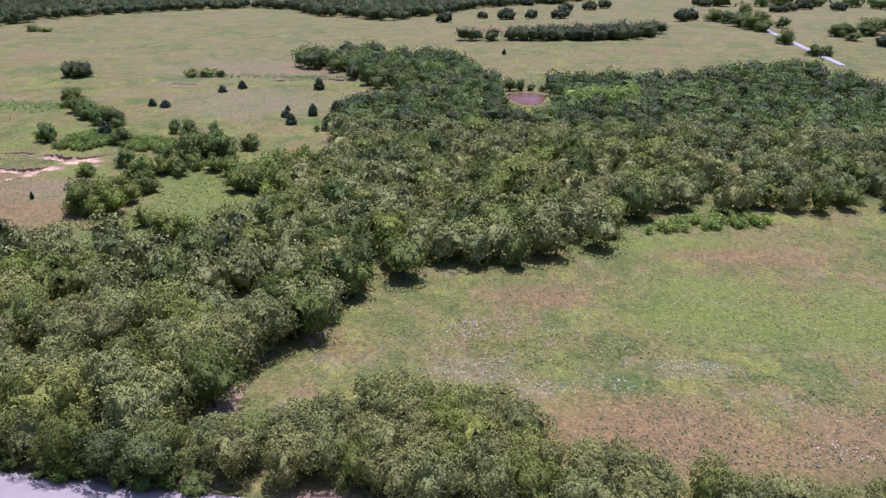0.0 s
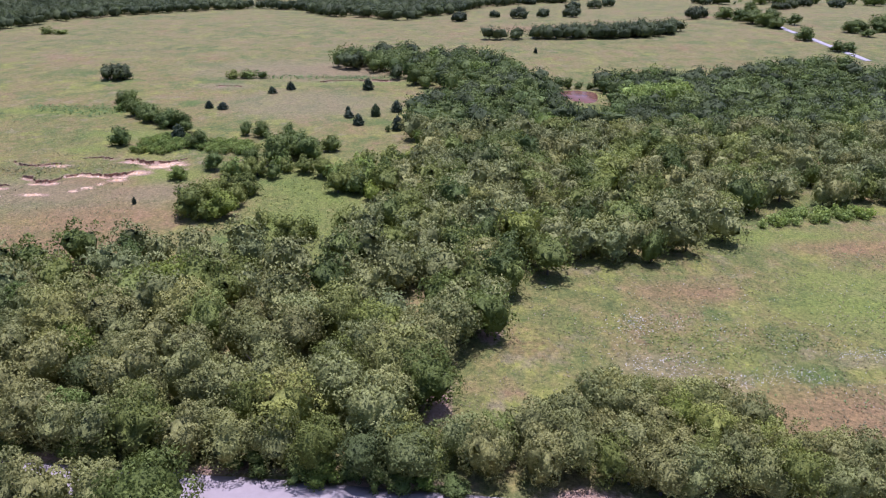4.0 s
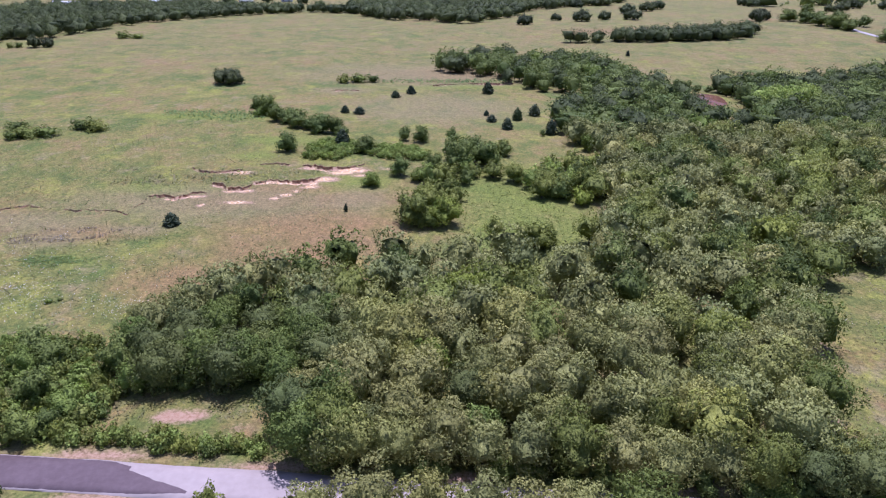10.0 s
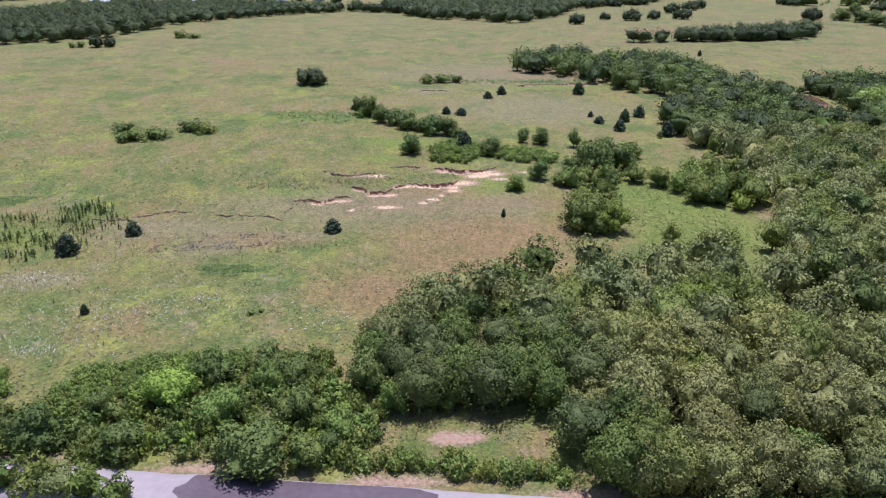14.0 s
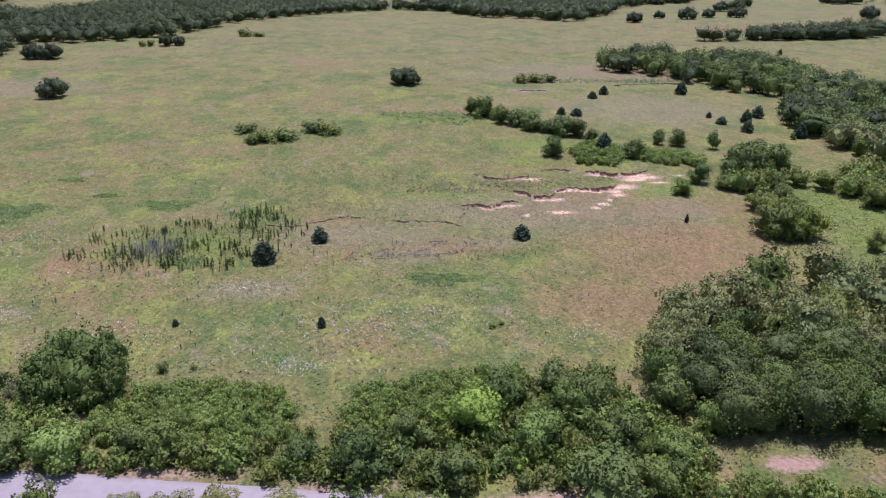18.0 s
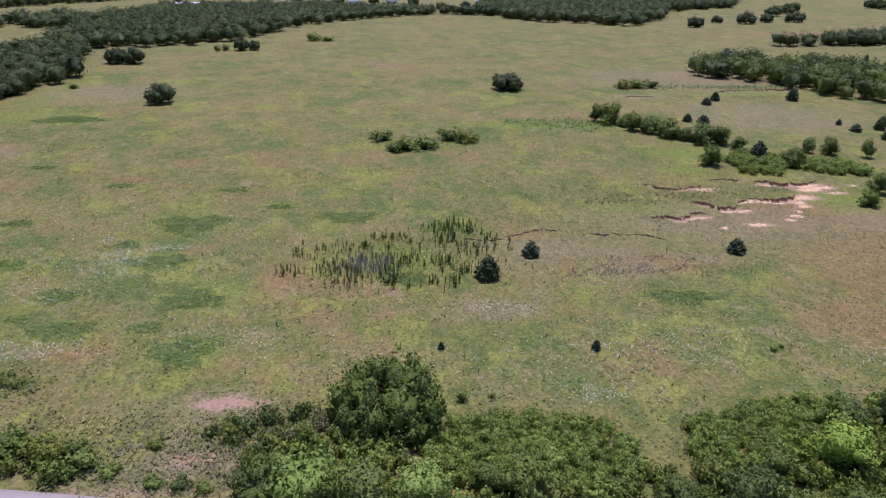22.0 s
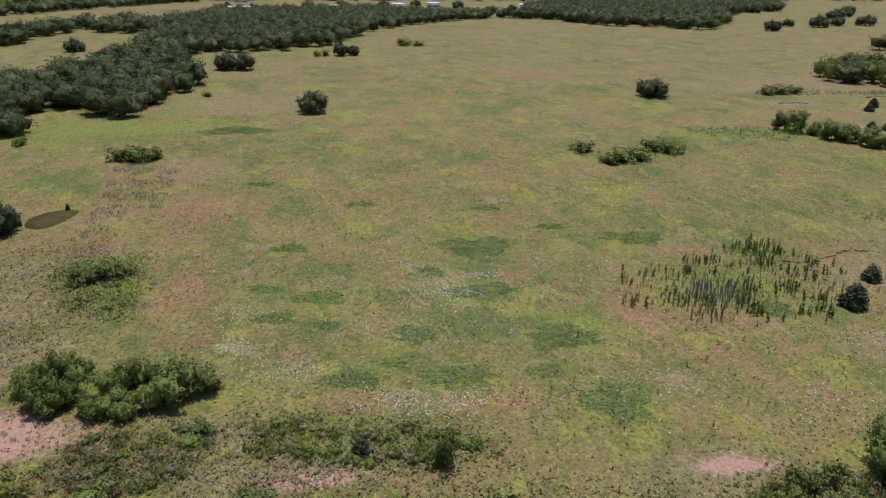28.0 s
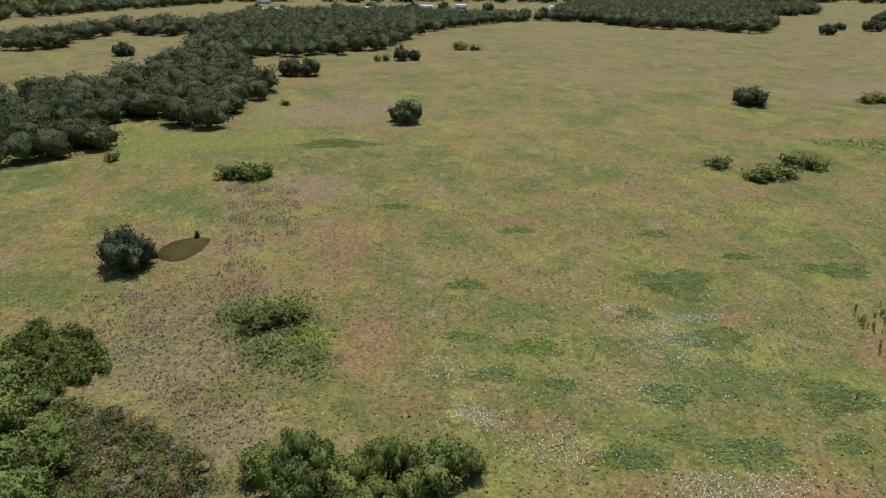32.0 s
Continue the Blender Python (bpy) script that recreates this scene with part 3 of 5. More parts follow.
xs = steps([(-4000, 400), (-1200, 100), (-600, 8), (-340, 3), (-190, 1.6), (-148, 0.8), (-86, 3), (60, 6), (400, 60), (1000, 500), (4000, 1)])
ys = steps([(-1500, 200), (-100, 40), (60, 2.5), (150, 1.2), (160, 0.8), (193, 3), (330, 8), (700, 30), (1200, 400), (4800, 1)])
gx, gy, gt = grid(xs, ys)
_, sandy = bank_fall(gx, gy)
flow = np.sin(gx * 0.62 + 2 * np.sin(gy * 0.45)) + np.sin(gy * 0.9 + 2 * np.sin(gx * 0.31)) + 0.5 * np.sin(gx * 1.9 + gy)
PANS = [(-126, 184.0, 2.8, 1.1), (-100.5, 184.6, 3.6, 1.3), (-97, 186, 3, 1.1), (-104.5, 179.5, 2.6, 1.4), (-107.4, 174, 1.7, 1.0), (-112, 167.8, 2.0, 0.9), (-110, 170.4, 1.2, 1.0), (-125.9, 170.9, 1.3, 0.9), (-122, 171, 1.3, 0.8), (-117.3, 177, 4.0, 0.7), (-112, 177.9, 3.0, 0.6), (-133.5, 167.2, 2.4, 0.8), (-138.5, 165.8, 1.5, 0.6), (-123, 162.9, 3.2, 0.8), (-114.3, 165.6, 1.3, 0.8), (-130.5, 161.5, 0.8, 0.6), (-94.8, 182.3, 2.2, 0.7), (-88.4, 187, 1.6, 0.6), (-107, 187.8, 3.2, 0.8), (-99, 187.8, 3.2, 0.9), (-107, 176.4, 1.2, 1.4), (-99, 207, 1.5, 4)]
wash = np.maximum(0.75 * sandy * smooth(flow, -1.1, 0.9) * (gx > -146), blobs(gx, gy, [(a, b, c * 0.9, d * 0.9) for a, b, c, d in PANS]))
verge = np.exp(-((np.abs(gy - road_mid(gx)) - 3.6) / 1.0) ** 2) * 0.8
me = make_mesh("ground", np.stack([gx, gy, ground(gx, gy)], 1), gt, [GRASS], None, np.zeros(len(gt)))
zone = me.attributes.new("zones", "FLOAT_COLOR", "POINT")
# alpha also rises with distance: far haze put into the grass colour
zone.data.foreach_set("color", np.stack([np.maximum(np.maximum(blobs(gx, gy, BARE), verge * 0.8), np.clip(sandy * 1.9, 0, 1) + 0.6 * blobs(gx, gy, [(a, b, c * 1.8, d * 2.0) for a, b, c, d in PANS])), blobs(gx, gy, LUSH + HERBS), blobs(gx, gy, REDDISH), np.maximum(np.maximum(blobs(gx, gy, DRY), verge), 0.36 * smooth(gy, 220, 420))], 1).astype(np.float32).ravel())
me.attributes.new("sand", "FLOAT", "POINT").data.foreach_set("value", wash.astype(np.float32))
tagged(new("ground", me), "rolling pasture of olive and tan grass with bare red soil", "ground", kind="structure")


# ---- broken earth banks: a raw red face under a lip of turf ----
EARTH = plain_material("red_earth", (0.22, 0.125, 0.072), (0.46, 0.29, 0.165), 1.5, 0.95, 0.1, 0.8, 0.08)


for k, (deep, wide, pts) in enumerate(BANKS):
    r = np.random.default_rng(200 + k)
    bx_, by_ = np.array(pts, float).T
    x = np.arange(bx_[0] + 0.5, bx_[-1] - 0.5, 0.35)
    e = bank_edge(x, k, bx_, by_)
    fade = smooth(x, bx_[0] - 1, bx_[0] + 3) * (1 - smooth(x, bx_[-1] - 3, bx_[-1] + 1))
    top = ground(x, e + 0.3)
    foot = ground(x, e - 1.1) - 0.12
    rows = [np.stack([x, e + 0.45, top - 0.06], 1), np.stack([x, e + 0.1, top + 0.1], 1), np.stack([x, e - 0.48 + r.normal(size=len(x)) * 0.06, top + 0.06], 1)]
    for f in (0.15, 0.4, 0.7, 1.0):
        rows.append(np.stack([x, e - 0.44 - 0.5 * f * f + r.normal(size=len(x)) * 0.09, top * (1 - f) + foot * f], 1))
    n = len(x)
    i = (np.arange(len(rows) - 1)[:, None] * n + np.arange(n - 1)[None, :]).ravel()
    whole = np.tile((np.sin(x * 0.83 + 2 * k) + 0.7 * np.sin(x * 2.1 + k) + 0.5 * np.sin(x * 4.3) > -1.15)[:-1], len(rows) - 1)
    t = np.concatenate([np.stack([i, i + n + 1, i + 1], 1), np.stack([i, i + n, i + n + 1], 1)])
    slot = np.tile(np.repeat([0, 0, 1, 1, 1, 1], n - 1), 2)
    t, slot = t[np.tile(whole, 2)], slot[np.tile(whole, 2)]
    tagged(new("earth_bank", make_mesh("earth_bank", np.concatenate(rows), t, [GRASS, EARTH], slot)), "raw red earth bank under a lip of turf", "bank", kind="structure")

# ---- roads ----
def ribbon(name, mid, half, lift, mat, ragged=0.15, seed=1):
    """A strip of surface along a line of points, with thin sides."""
    r = np.random.default_rng(seed)
    p = np.array(mid, float)
    d = unit(np.gradient(p, axis=0))
    side = np.stack([-d[:, 1], d[:, 0]], 1)
    rows = []
    for s, drop in ((-1, 0.25), (-1, 0), (-0.5, -0.04), (0, -0.06), (0.5, -0.04), (1, 0), (1, 0.25)):
        q = p + side * (half * s + (r.normal(size=(len(p), 1)) * ragged if abs(s) == 1 else 0))
        rows.append(np.stack([q[:, 0], q[:, 1], ground(p[:, 0], p[:, 1]) + lift - drop], 1))
    n, k = len(p), len(rows)
    i = (np.arange(k - 1)[:, None] * n + np.arange(n - 1)[None, :]).ravel()
    t = np.concatenate([np.stack([i, i + 1, i + n + 1], 1), np.stack([i, i + n + 1, i + n], 1)])
    return make_mesh(name, np.concatenate(rows), t[:, ::-1], [mat])


rx = np.arange(-420, 200, 2.0)
tagged(new("road", ribbon("road", np.stack([rx, road_mid(rx)], 1), 2.75, 0.1, ASPHALT, 0.05)), "pale worn chip-seal country road with ragged edges", "road", kind="structure")
px = np.arange(-143, -106.9, 0.4)
thin = np.clip((px + 143.6) / 2.2, 0.1, 1) * np.clip((-106.6 - px) / 11, 0.02, 1) ** 0.6
tagged(new("road_patch", ribbon("road_patch", np.stack([px, road_mid(px) + 0.05 - 1.9 * (1 - np.clip((-106.6 - px) / 11, 0.02, 1) ** 0.6)], 1), 2.6 * thin[:, None], 0.112, FRESH, 0.03, 3)), "fresh dark asphalt repair on the pale road", "road", kind="structure")
lane = [(206, 500), (199, 450), (195, 420), (192.5, 390), (192, 370), (192, 352)]
lane = np.stack([np.interp(np.arange(0, 5.01, 0.1), range(6), c) for c in np.array(lane, float).T], 1)
tagged(new("road_lane", ribbon("road_lane", lane, 1.9, 0.15, GRAVEL)), "far pale gravel lane between pastures", "road", kind="structure")


def pond(name, pts, lift, mat, label):
    """A sheet of water with a rounded outline."""
    c = np.mean(pts, axis=0)
    p = np.array(pts, float)
    k = np.arange(0, len(p), 0.125)
    q = np.stack([np.interp(k, np.arange(len(p) + 1), np.append(p[:, j], p[0, j])) for j in (0, 1)], 1)
    for _ in range(6):
        q = (np.roll(q, 1, 0) + q + np.roll(q, -1, 0)) / 3
    z = lift
    v = np.concatenate([[[*c, z]], np.column_stack([q, np.full(len(q), z)]), np.column_stack([c + (q - c) * 1.05, np.full(len(q), z - 0.5)])])
    n = len(q)
    i = np.arange(n)
    j = (i + 1) % n
    t = np.concatenate([np.stack([0 * i, 1 + i, 1 + j], 1), np.stack([1 + i, 1 + n + i, 1 + n + j], 1), np.stack([1 + i, 1 + n + j, 1 + j], 1)])
    tagged(new(name, make_mesh(name, v, t, [mat])), label, "pond", kind="structure")


pond("pond_red", [(22, 281), (28, 258), (35, 261), (40, 282), (31, 287)], 2.9, RED_WATER, "muddy red-brown farm pond among the oaks")
pond("pond_green", [(-325.2, 177), (-323.8, 173.2), (-320, 172.2), (-317.8, 177), (-317, 183), (-320.5, 184), (-324, 181.5)], -2.35, GREEN_WATER, "small dark green algae pond in the pasture")

# ---- kinds of tree and shrub, built once ----
KINDS = {}


def kind(name, leaf, trunk_shape, crown_shape, part_name="crown"):
    KINDS[name] = (make_mesh("trunk", *trunk_shape, [BARK], None, np.zeros(len(trunk_shape[1]))), leaf_mesh(part_name, crown_shape, leaf), part_name)


for i in range(8):
    rad, hgt = 3.75 + 0.17 * i, 7.6 + 0.25 * ((i * 3) % 8)
    kind(f"oak{i}", (OAK, OLIVE, OAK, OLIVE, OAK, GREEN, OAK, OLIVE)[i], trunk(i, hgt, 0.2, rad), crown(20 + i, rad, hgt, 0.1, 30 + i, 3400, 0.29, 2, 0.5, 0.78, 0.35, (0.89, 1.06)))
for i in range(2):
    kind(f"oak{8 + i}", (SHADEOAK, DEEP)[i], trunk(15 + i, 8, 0.2, 4), crown(35 + i, 4.3, 8.0, 0.1, 32, 3400, 0.29, 2, 0.48, 0.78, 0.35, (0.89, 1.06)))
for i in range(3):
    kind(f"elm{i}", GREEN, trunk(40 + i, 7.5, 0.17, 3), crown(50 + i, 3.2, 7.5, 0.1, 22, 1900, 0.36, 3, 0.4, 0.8, 0.15, (0.82, 1.09), True))
    kind(f"sumac{i}", SUMAC, trunk(170 + i, 7.5, 0.17, 3), crown(180 + i, 3.2, 7.5, 0.1, 22, 1900, 0.36, 3, 0.4, 0.8, 0.15, (0.82, 1.09), True))
    kind(f"dark{i}", DARKELM, trunk(140 + i, 7.5, 0.17, 3), crown(150 + i, 3.2, 7.5, 0.1, 24, 1900, 0.36, 3, 0.4, 0.8, 0.15, (0.82, 1.09), True))
    kind(f"deep{i}", DEEP, trunk(240 + i, 7.5, 0.17, 3), crown(250 + i, 3.2, 7.5, 0.1, 22, 1900, 0.36, 3, 0.4, 0.8, 0.15, (0.82, 1.09), True))
    kind(f"bush{i}", (DARKELM, GREEN, DEEP)[i], trunk(60 + i, 3.2, 0.07, 1.6, 5, 4), crown(70 + i, 1.9, 3.3, 0.0, 14, 900, 0.3, 2, 0.34, 0.78, 0.2, (0.82, 1.09), True))
    kind(f"lone{i}", LONEOAK, trunk(80 + i, 8, 0.25, 4), cluster(90 + 20 * i, spreading(30 + i, 4.6, 8.0), 330, 0.36))
HERO = [(1.14 * a, 1.14 * b, 0.82 * c, d, e) for a, b, c, d, e in [(1.5, 0.5, 3.4, 9.0, 1.5), (-0.8, 1.5, 3.0, 8.2, 1.0), (3.6, -0.5, 2.8, 7.6, 0.5), (1.2, -2.6, 2.9, 7.2, 0.3), (4.4, -2.2, 2.3, 5.6, 0.0), (-2.6, -0.6, 2.8, 6.8, 0.2), (-4.6, 0.4, 2.4, 5.6, 0.0), (-1.4, -3.4, 2.3, 5.0, 0.0), (-4.0, -2.4, 2.0, 4.2, 0.0), (2.8, 2.4, 3.0, 7.8, 0.5), (-3.0, 2.5, 2.8, 6.5, 0.3), (3.0, -4.0, 1.9, 3.8, 0.0)]]
kind("verge_elm0", GREEN, trunk(45, 7.5, 0.25, 4.5), crown(57, 5.4, 8.2, 0.2, 30, 5200, 0.3, 2, 0.45, 0.78, 0.3, (0.86, 1.07), True))
kind("dome0", DEEP, trunk(84, 8, 0.3, 5), cluster(400, HERO, 900, 0.32))


def cedar_shape(seed, n=420, size=0.34):
    """A dense cone of needles, widest near the ground."""
    r = np.random.default_rng(seed)
    h, rad = 3.4, 1.25
    u = 1 - np.sqrt(r.uniform(0, 1, n))
    a = r.uniform(0, 2 * math.pi, n)
    prof = lambda s: rad * (1 - s) ** 0.58 * np.minimum(1, 0.76 + s * 1.5)
    q = prof(u) * r.uniform(0.85, 1.1, n) * (1 + 0.14 * np.sin(a * 5 + u * 9) + 0.08 * np.sin(a * 3 - u * 17))
    p = np.stack([q * np.cos(a), q * np.sin(a), 0.12 + u * (h - 0.12)], 1)
    lv, lt = sprays(p, np.stack([np.cos(a), np.sin(a), np.full(n, 0.9)], 1), size, r, 0.5)
    cv, ct = ICO[2]
    s = (cv[:, 2] + 1) / 2
    k = prof(np.clip(s, 0, 0.999)) * 0.85 / np.maximum(np.hypot(cv[:, 0], cv[:, 1]), 0.05)
    k = np.minimum(k, 1.2)
    cv = np.stack([cv[:, 0] * k, cv[:, 1] * k, 0.1 + s * (h - 0.3)], 1)
    v, t = join([(cv, ct), (lv, lt)])
    return v, t, len(ct), None


for i in range(3):
    kind(f"cedar{i}", CEDAR, limb((0, 0, -0.2), (0, 0, 1.2), 0.12, 0.08), cedar_shape(110 + i), "foliage")


def sapling_shape(seed, leaves):
    r = np.random.default_rng(seed)
    h = 2.0
    stem = [limb((0, 0, -0.1), (r.uniform(-0.1, 0.1), r.uniform(-0.1, 0.1), h), 0.035, 0.012, 4)]
    p = []
    for k in range(6):
        z, a = h * r.uniform(0.2, 0.85), r.uniform(0, 6.28)
        q = (0.22 * math.cos(a), 0.22 * math.sin(a), z + 0.35)
        stem.append(limb((0, 0, z), q, 0.016, 0.006, 3))
        p += [q, (q[0] * 0.5, q[1] * 0.5, z + 0.15)]
    knots = r.uniform(0.2, 0.95, 5)
    u = np.clip(knots[r.integers(5, size=leaves)] + r.normal(size=leaves) * 0.09, 0.06, 1.03)
    side = r.uniform(0, 6.28, 5)
    a = side[r.integers(5, size=leaves)] + r.normal(size=leaves) * 0.9
    q = 0.33 * r.uniform(0.1, 1, leaves) * (1.1 - 0.5 * u)
    pos = np.stack([q * np.cos(a), q * np.sin(a), u * h], 1)
    lv, lt = sprays(pos, np.stack([np.cos(a), np.sin(a), np.full(leaves, 0.6)], 1), 0.21, r)
    return join(stem), (lv, lt, 0, None)


SAPS = []
for i in range(6):
    SAPS.append(sapling_shape(130 + i, 50))
    st, lf = sapling_shape(130 + i, (84, 66, 52, 96, 78, 104)[i])
    KINDS[f"sapling{i}"] = (make_mesh("stem", *st, [BARK]), leaf_mesh("foliage", lf, (GREEN, DARKELM, GREEN, DARKELM, DARKELM, SUMAC)[i]), "foliage")


def plant(name, k, x, y, s, turn, label, category, group="", tall=1.0):
    tm, cm, pn = KINDS[k]
    base = new(name)
    base.empty_display_size = 0.3
    base.matrix_basis = pose(x, y, at(x, y) - 0.03, 0, 0, turn) @ Matrix.Diagonal((s, s, s * tall, 1))
    part("stem" if k.startswith("sapling") else "trunk", tm, base)
    part(pn, cm, base)
    return tagged(base, label, category, group)


# ---- woods ----
def inside(poly, x, y):
    p = np.array(poly, float)
    hit = np.zeros(len(x), bool)
    for (ax, ay), (bx, by) in zip(p, np.roll(p, -1, 0)):
        c = (ay > y) != (by > y)
        with np.errstate(divide="ignore", invalid="ignore"):
            hit ^= c & (x < (bx - ax) * (y - ay) / (by - ay) + ax)
    return hit


def scatter(poly, gap, seed, loose=0.32):
    """Places inside an outline, a loose net about gap apart."""
    r = np.random.default_rng(seed)
    p = np.array(poly, float)
    lo, hi = p.min(0), p.max(0)
    X, Y = np.meshgrid(np.arange(lo[0], hi[0], gap), np.arange(lo[1], hi[1], gap * 0.87))
    X = X + (np.arange(X.shape[0]) % 2)[:, None] * gap / 2
    X, Y = X.ravel() + r.normal(size=X.size) * gap * loose, Y.ravel() + r.normal(size=X.size) * gap * loose
    k = inside(poly, X, Y)
    return X[k], Y[k]


def wood(name, px, py, shapes, mats, label, seed, smin=0.8, smax=1.2, category="woodland"):
    """Many trees as one growth: each is a turned, scaled shape (verts, tris, core, trunk verts, trunk tris, leaf slot)."""
    r = np.random.default_rng(seed)
    vs, ts, ss, ns, hs, n = [], [], [], [], [], 0
    gz = ground(px, py)
    for x, y, z in zip(px, py, gz):
        v, t, nrm, tv, tt, slot = shapes[r.integers(len(shapes))]
        s, a = r.uniform(smin, smax), r.uniform(0, 6.28)
        c, q = math.cos(a) * s, math.sin(a) * s
        tall = s ** 0.6 * r.uniform(0.92, 1.08)
        drift = 0.5 + 0.2 * math.sin(x * 0.06 + 2 * math.sin(y * 0.03)) + 0.14 * math.sin(y * 0.05 + x * 0.02) + 0.3 * r.normal()
        for vv, tri, sl, nn in ((v, t, slot, nrm), (tv, tt, 0, unit(tv * [1, 1, 0] + [0, 0, 1e-3]))):
            vs.append(np.stack([vv[:, 0] * c - vv[:, 1] * q + x, vv[:, 0] * q + vv[:, 1] * c + y, vv[:, 2] * tall + z], 1))
            ts.append(tri + n)
            ss.append(np.full(len(tri), sl))
            hs.append(np.full(len(vv), min(1.0, max(0.0, drift))))
            ns.append(np.stack([(nn[:, 0] * c - nn[:, 1] * q) / s, (nn[:, 0] * q + nn[:, 1] * c) / s, nn[:, 2]], 1))
            n += len(vv)
    me = make_mesh(name, np.concatenate(vs), np.concatenate(ts), mats, np.concatenate(ss), None, np.concatenate(ns), np.stack([np.concatenate(hs), np.ones(n), np.zeros(n)], 1))
    return tagged(new(name, me), label, category, kind="stuff")


def shapes(count, seed, radius, height, base, lobes, cards, size, level, slots, thin=4, seat=0.42, lift=0.35, core=0.8, crisp=False):
    out = []
    for i in range(count):
        rad, hgt = radius * (0.88 + 0.24 * i / max(1, count - 1)), height * (0.9 + 0.2 * ((i * 5) % count) / count)
        v, t, _, c = crown(seed + i, rad, hgt, base, lobes, cards, size, level, seat, core, lift, (0.88, 1.05), crisp)
        tv, tt = limb((0, 0, -0.3), (0, 0, base + (hgt - base) * 0.4), radius * 0.055, radius * 0.04, thin)
        out.append((v, t, c, tv, tt, slots[i % len(slots)]))
    return out


LEAVES = [BARK, OAK, GREEN, PALE, BRUSH, SUMAC, BRIGHT, DARKOAK, DARKELM, TWIG]
EAST_EDGE = [(-30, 79), (-28, 83), (-26, 89), (-21, 97), (-16, 104), (-14, 117), (-5, 122), (13, 125), (20, 130), (32, 132), (36, 141), (41, 148), (52, 155), (63, 160), (68, 156), (86, 157), (107, 162), (150, 175), (330, 215), (340, 270)]
NORTH_EDGE = [(177, 290), (167, 327), (157, 339), (128, 325), (79, 298), (68, 303), (50, 301), (42, 292), (20, 292), (10, 322), (4, 350), (-49, 365), (-70, 345), (-72, 334)]
WEST_EDGE = [(-58, 326), (-42, 310), (-24, 284), (-17, 270), (-42, 234), (-34, 214), (-29, 202), (-29, 189), (-36, 180), (-40, 165), (-41, 157), (-46, 139), (-53, 131), (-66, 127), (-77, 127), (-87, 127), (-96, 129), (-101, 119), (-108, 118), (-115, 116), (-120, 108), (-125, 101), (-126, 96), (-119, 91), (-117, 88), (-110, 87.5), (-103, 87), (-100, 80), (-95, 73.5), (-30, 65.5)]
px_, py_ = scatter(EAST_EDGE + NORTH_EDGE + WEST_EDGE, 6.5, 5, 0.26)
qx_, qy_ = scatter(EAST_EDGE + NORTH_EDGE + WEST_EDGE, 5.0, 6, 0.26)
west, tip = px_ > -94, (qx_ < -94) & (qy_ < 140)
px_, py_ = np.append(px_[west], qx_[tip]), np.append(py_[west], qy_[tip])
keep = ~((np.hypot((px_ - 31) / 12, (py_ - 275) / 17) < 1) | inside([(18, 292), (22, 236), (33, 234), (40, 262), (43, 292)], px_, py_) | inside([(42, 262), (60, 274), (78, 278), (76, 264), (58, 256), (44, 248)], px_, py_))
px_, py_ = px_[keep], py_[keep]
front = np.arange(-95, -28, 5.2)
px_, py_ = np.append(px_, front), np.append(py_, road_mid(front) + np.where(front > -46, 4.4, 5.3) + 0.4 * np.sin(front))
rim = np.linspace(0, 1, 11)
px_, py_ = np.append(px_, np.interp(rim, [0, 0.3, 0.7, 1], [-34, -29.5, -20, -17])), np.append(py_, np.interp(rim, [0, 0.3, 0.7, 1], [84, 91, 104, 118]))
clear = (py_ > road_mid(px_) + 3.9) & ~inside([(-71, 160), (-66, 176), (-55, 174), (-52, 160), (-44, 158), (-46, 138), (-48, 122), (-60, 119), (-65, 128), (-70, 147)], px_, py_)
px_, py_ = px_[clear], py_[clear]
near = (py_ < road_mid(px_) + 36) & (px_ < 0)
order = np.argsort(py_[near])
hx, hy = px_[near][order], py_[near][order]
r = np.random.default_rng(3)
for n, (x, y) in enumerate(zip(hx[:270], hy[:270])):
    k = 8 + r.integers(2) if r.random() < 0.14 + 0.76 * (x < -94) else (1, 3, 5, 7)[r.integers(4)] if x < -99 else r.integers(8)
    plant("oak_tree", f"oak{k}", x, y, r.uniform(0.78, 1.14) * (0.86 if y < road_mid(x) + 8.5 or x < -94 else 1), r.uniform(0, 360), ("grey-green post oak with broad rounded crown in the wood", "dark olive oak with dense crown among other oaks")[n % 2], "tree", "oaks of the near wood")
px_, py_ = np.concatenate([px_[~near], hx[270:]]), np.concatenate([py_[~near], hy[270:]])
mid_shapes = shapes(9, 300, 4.3, 8.1, 0.0, 24, 950, 0.45, 2, [3, 1, 3, 2, 3, 8, 1, 3, 2], 4, 0.48, 0.35, 0.795)
low_shapes = shapes(7, 340, 4.5, 8.0, 0.0, 18, 340, 0.58, 1, [8, 8, 7, 8, 8, 7, 8], 3, 0.45, 0.25, 0.92)
first = py_ < 215
wood("oak_wood", px_[first], py_[first], mid_shapes, LEAVES, "dense grey-green oak wood with closed uneven canopy", 8, 0.72, 1.15)
wood("oak_wood_beyond", px_[~first], py_[~first], low_shapes, LEAVES, "oak wood running back to the far pasture", 9, 0.75, 1.2)

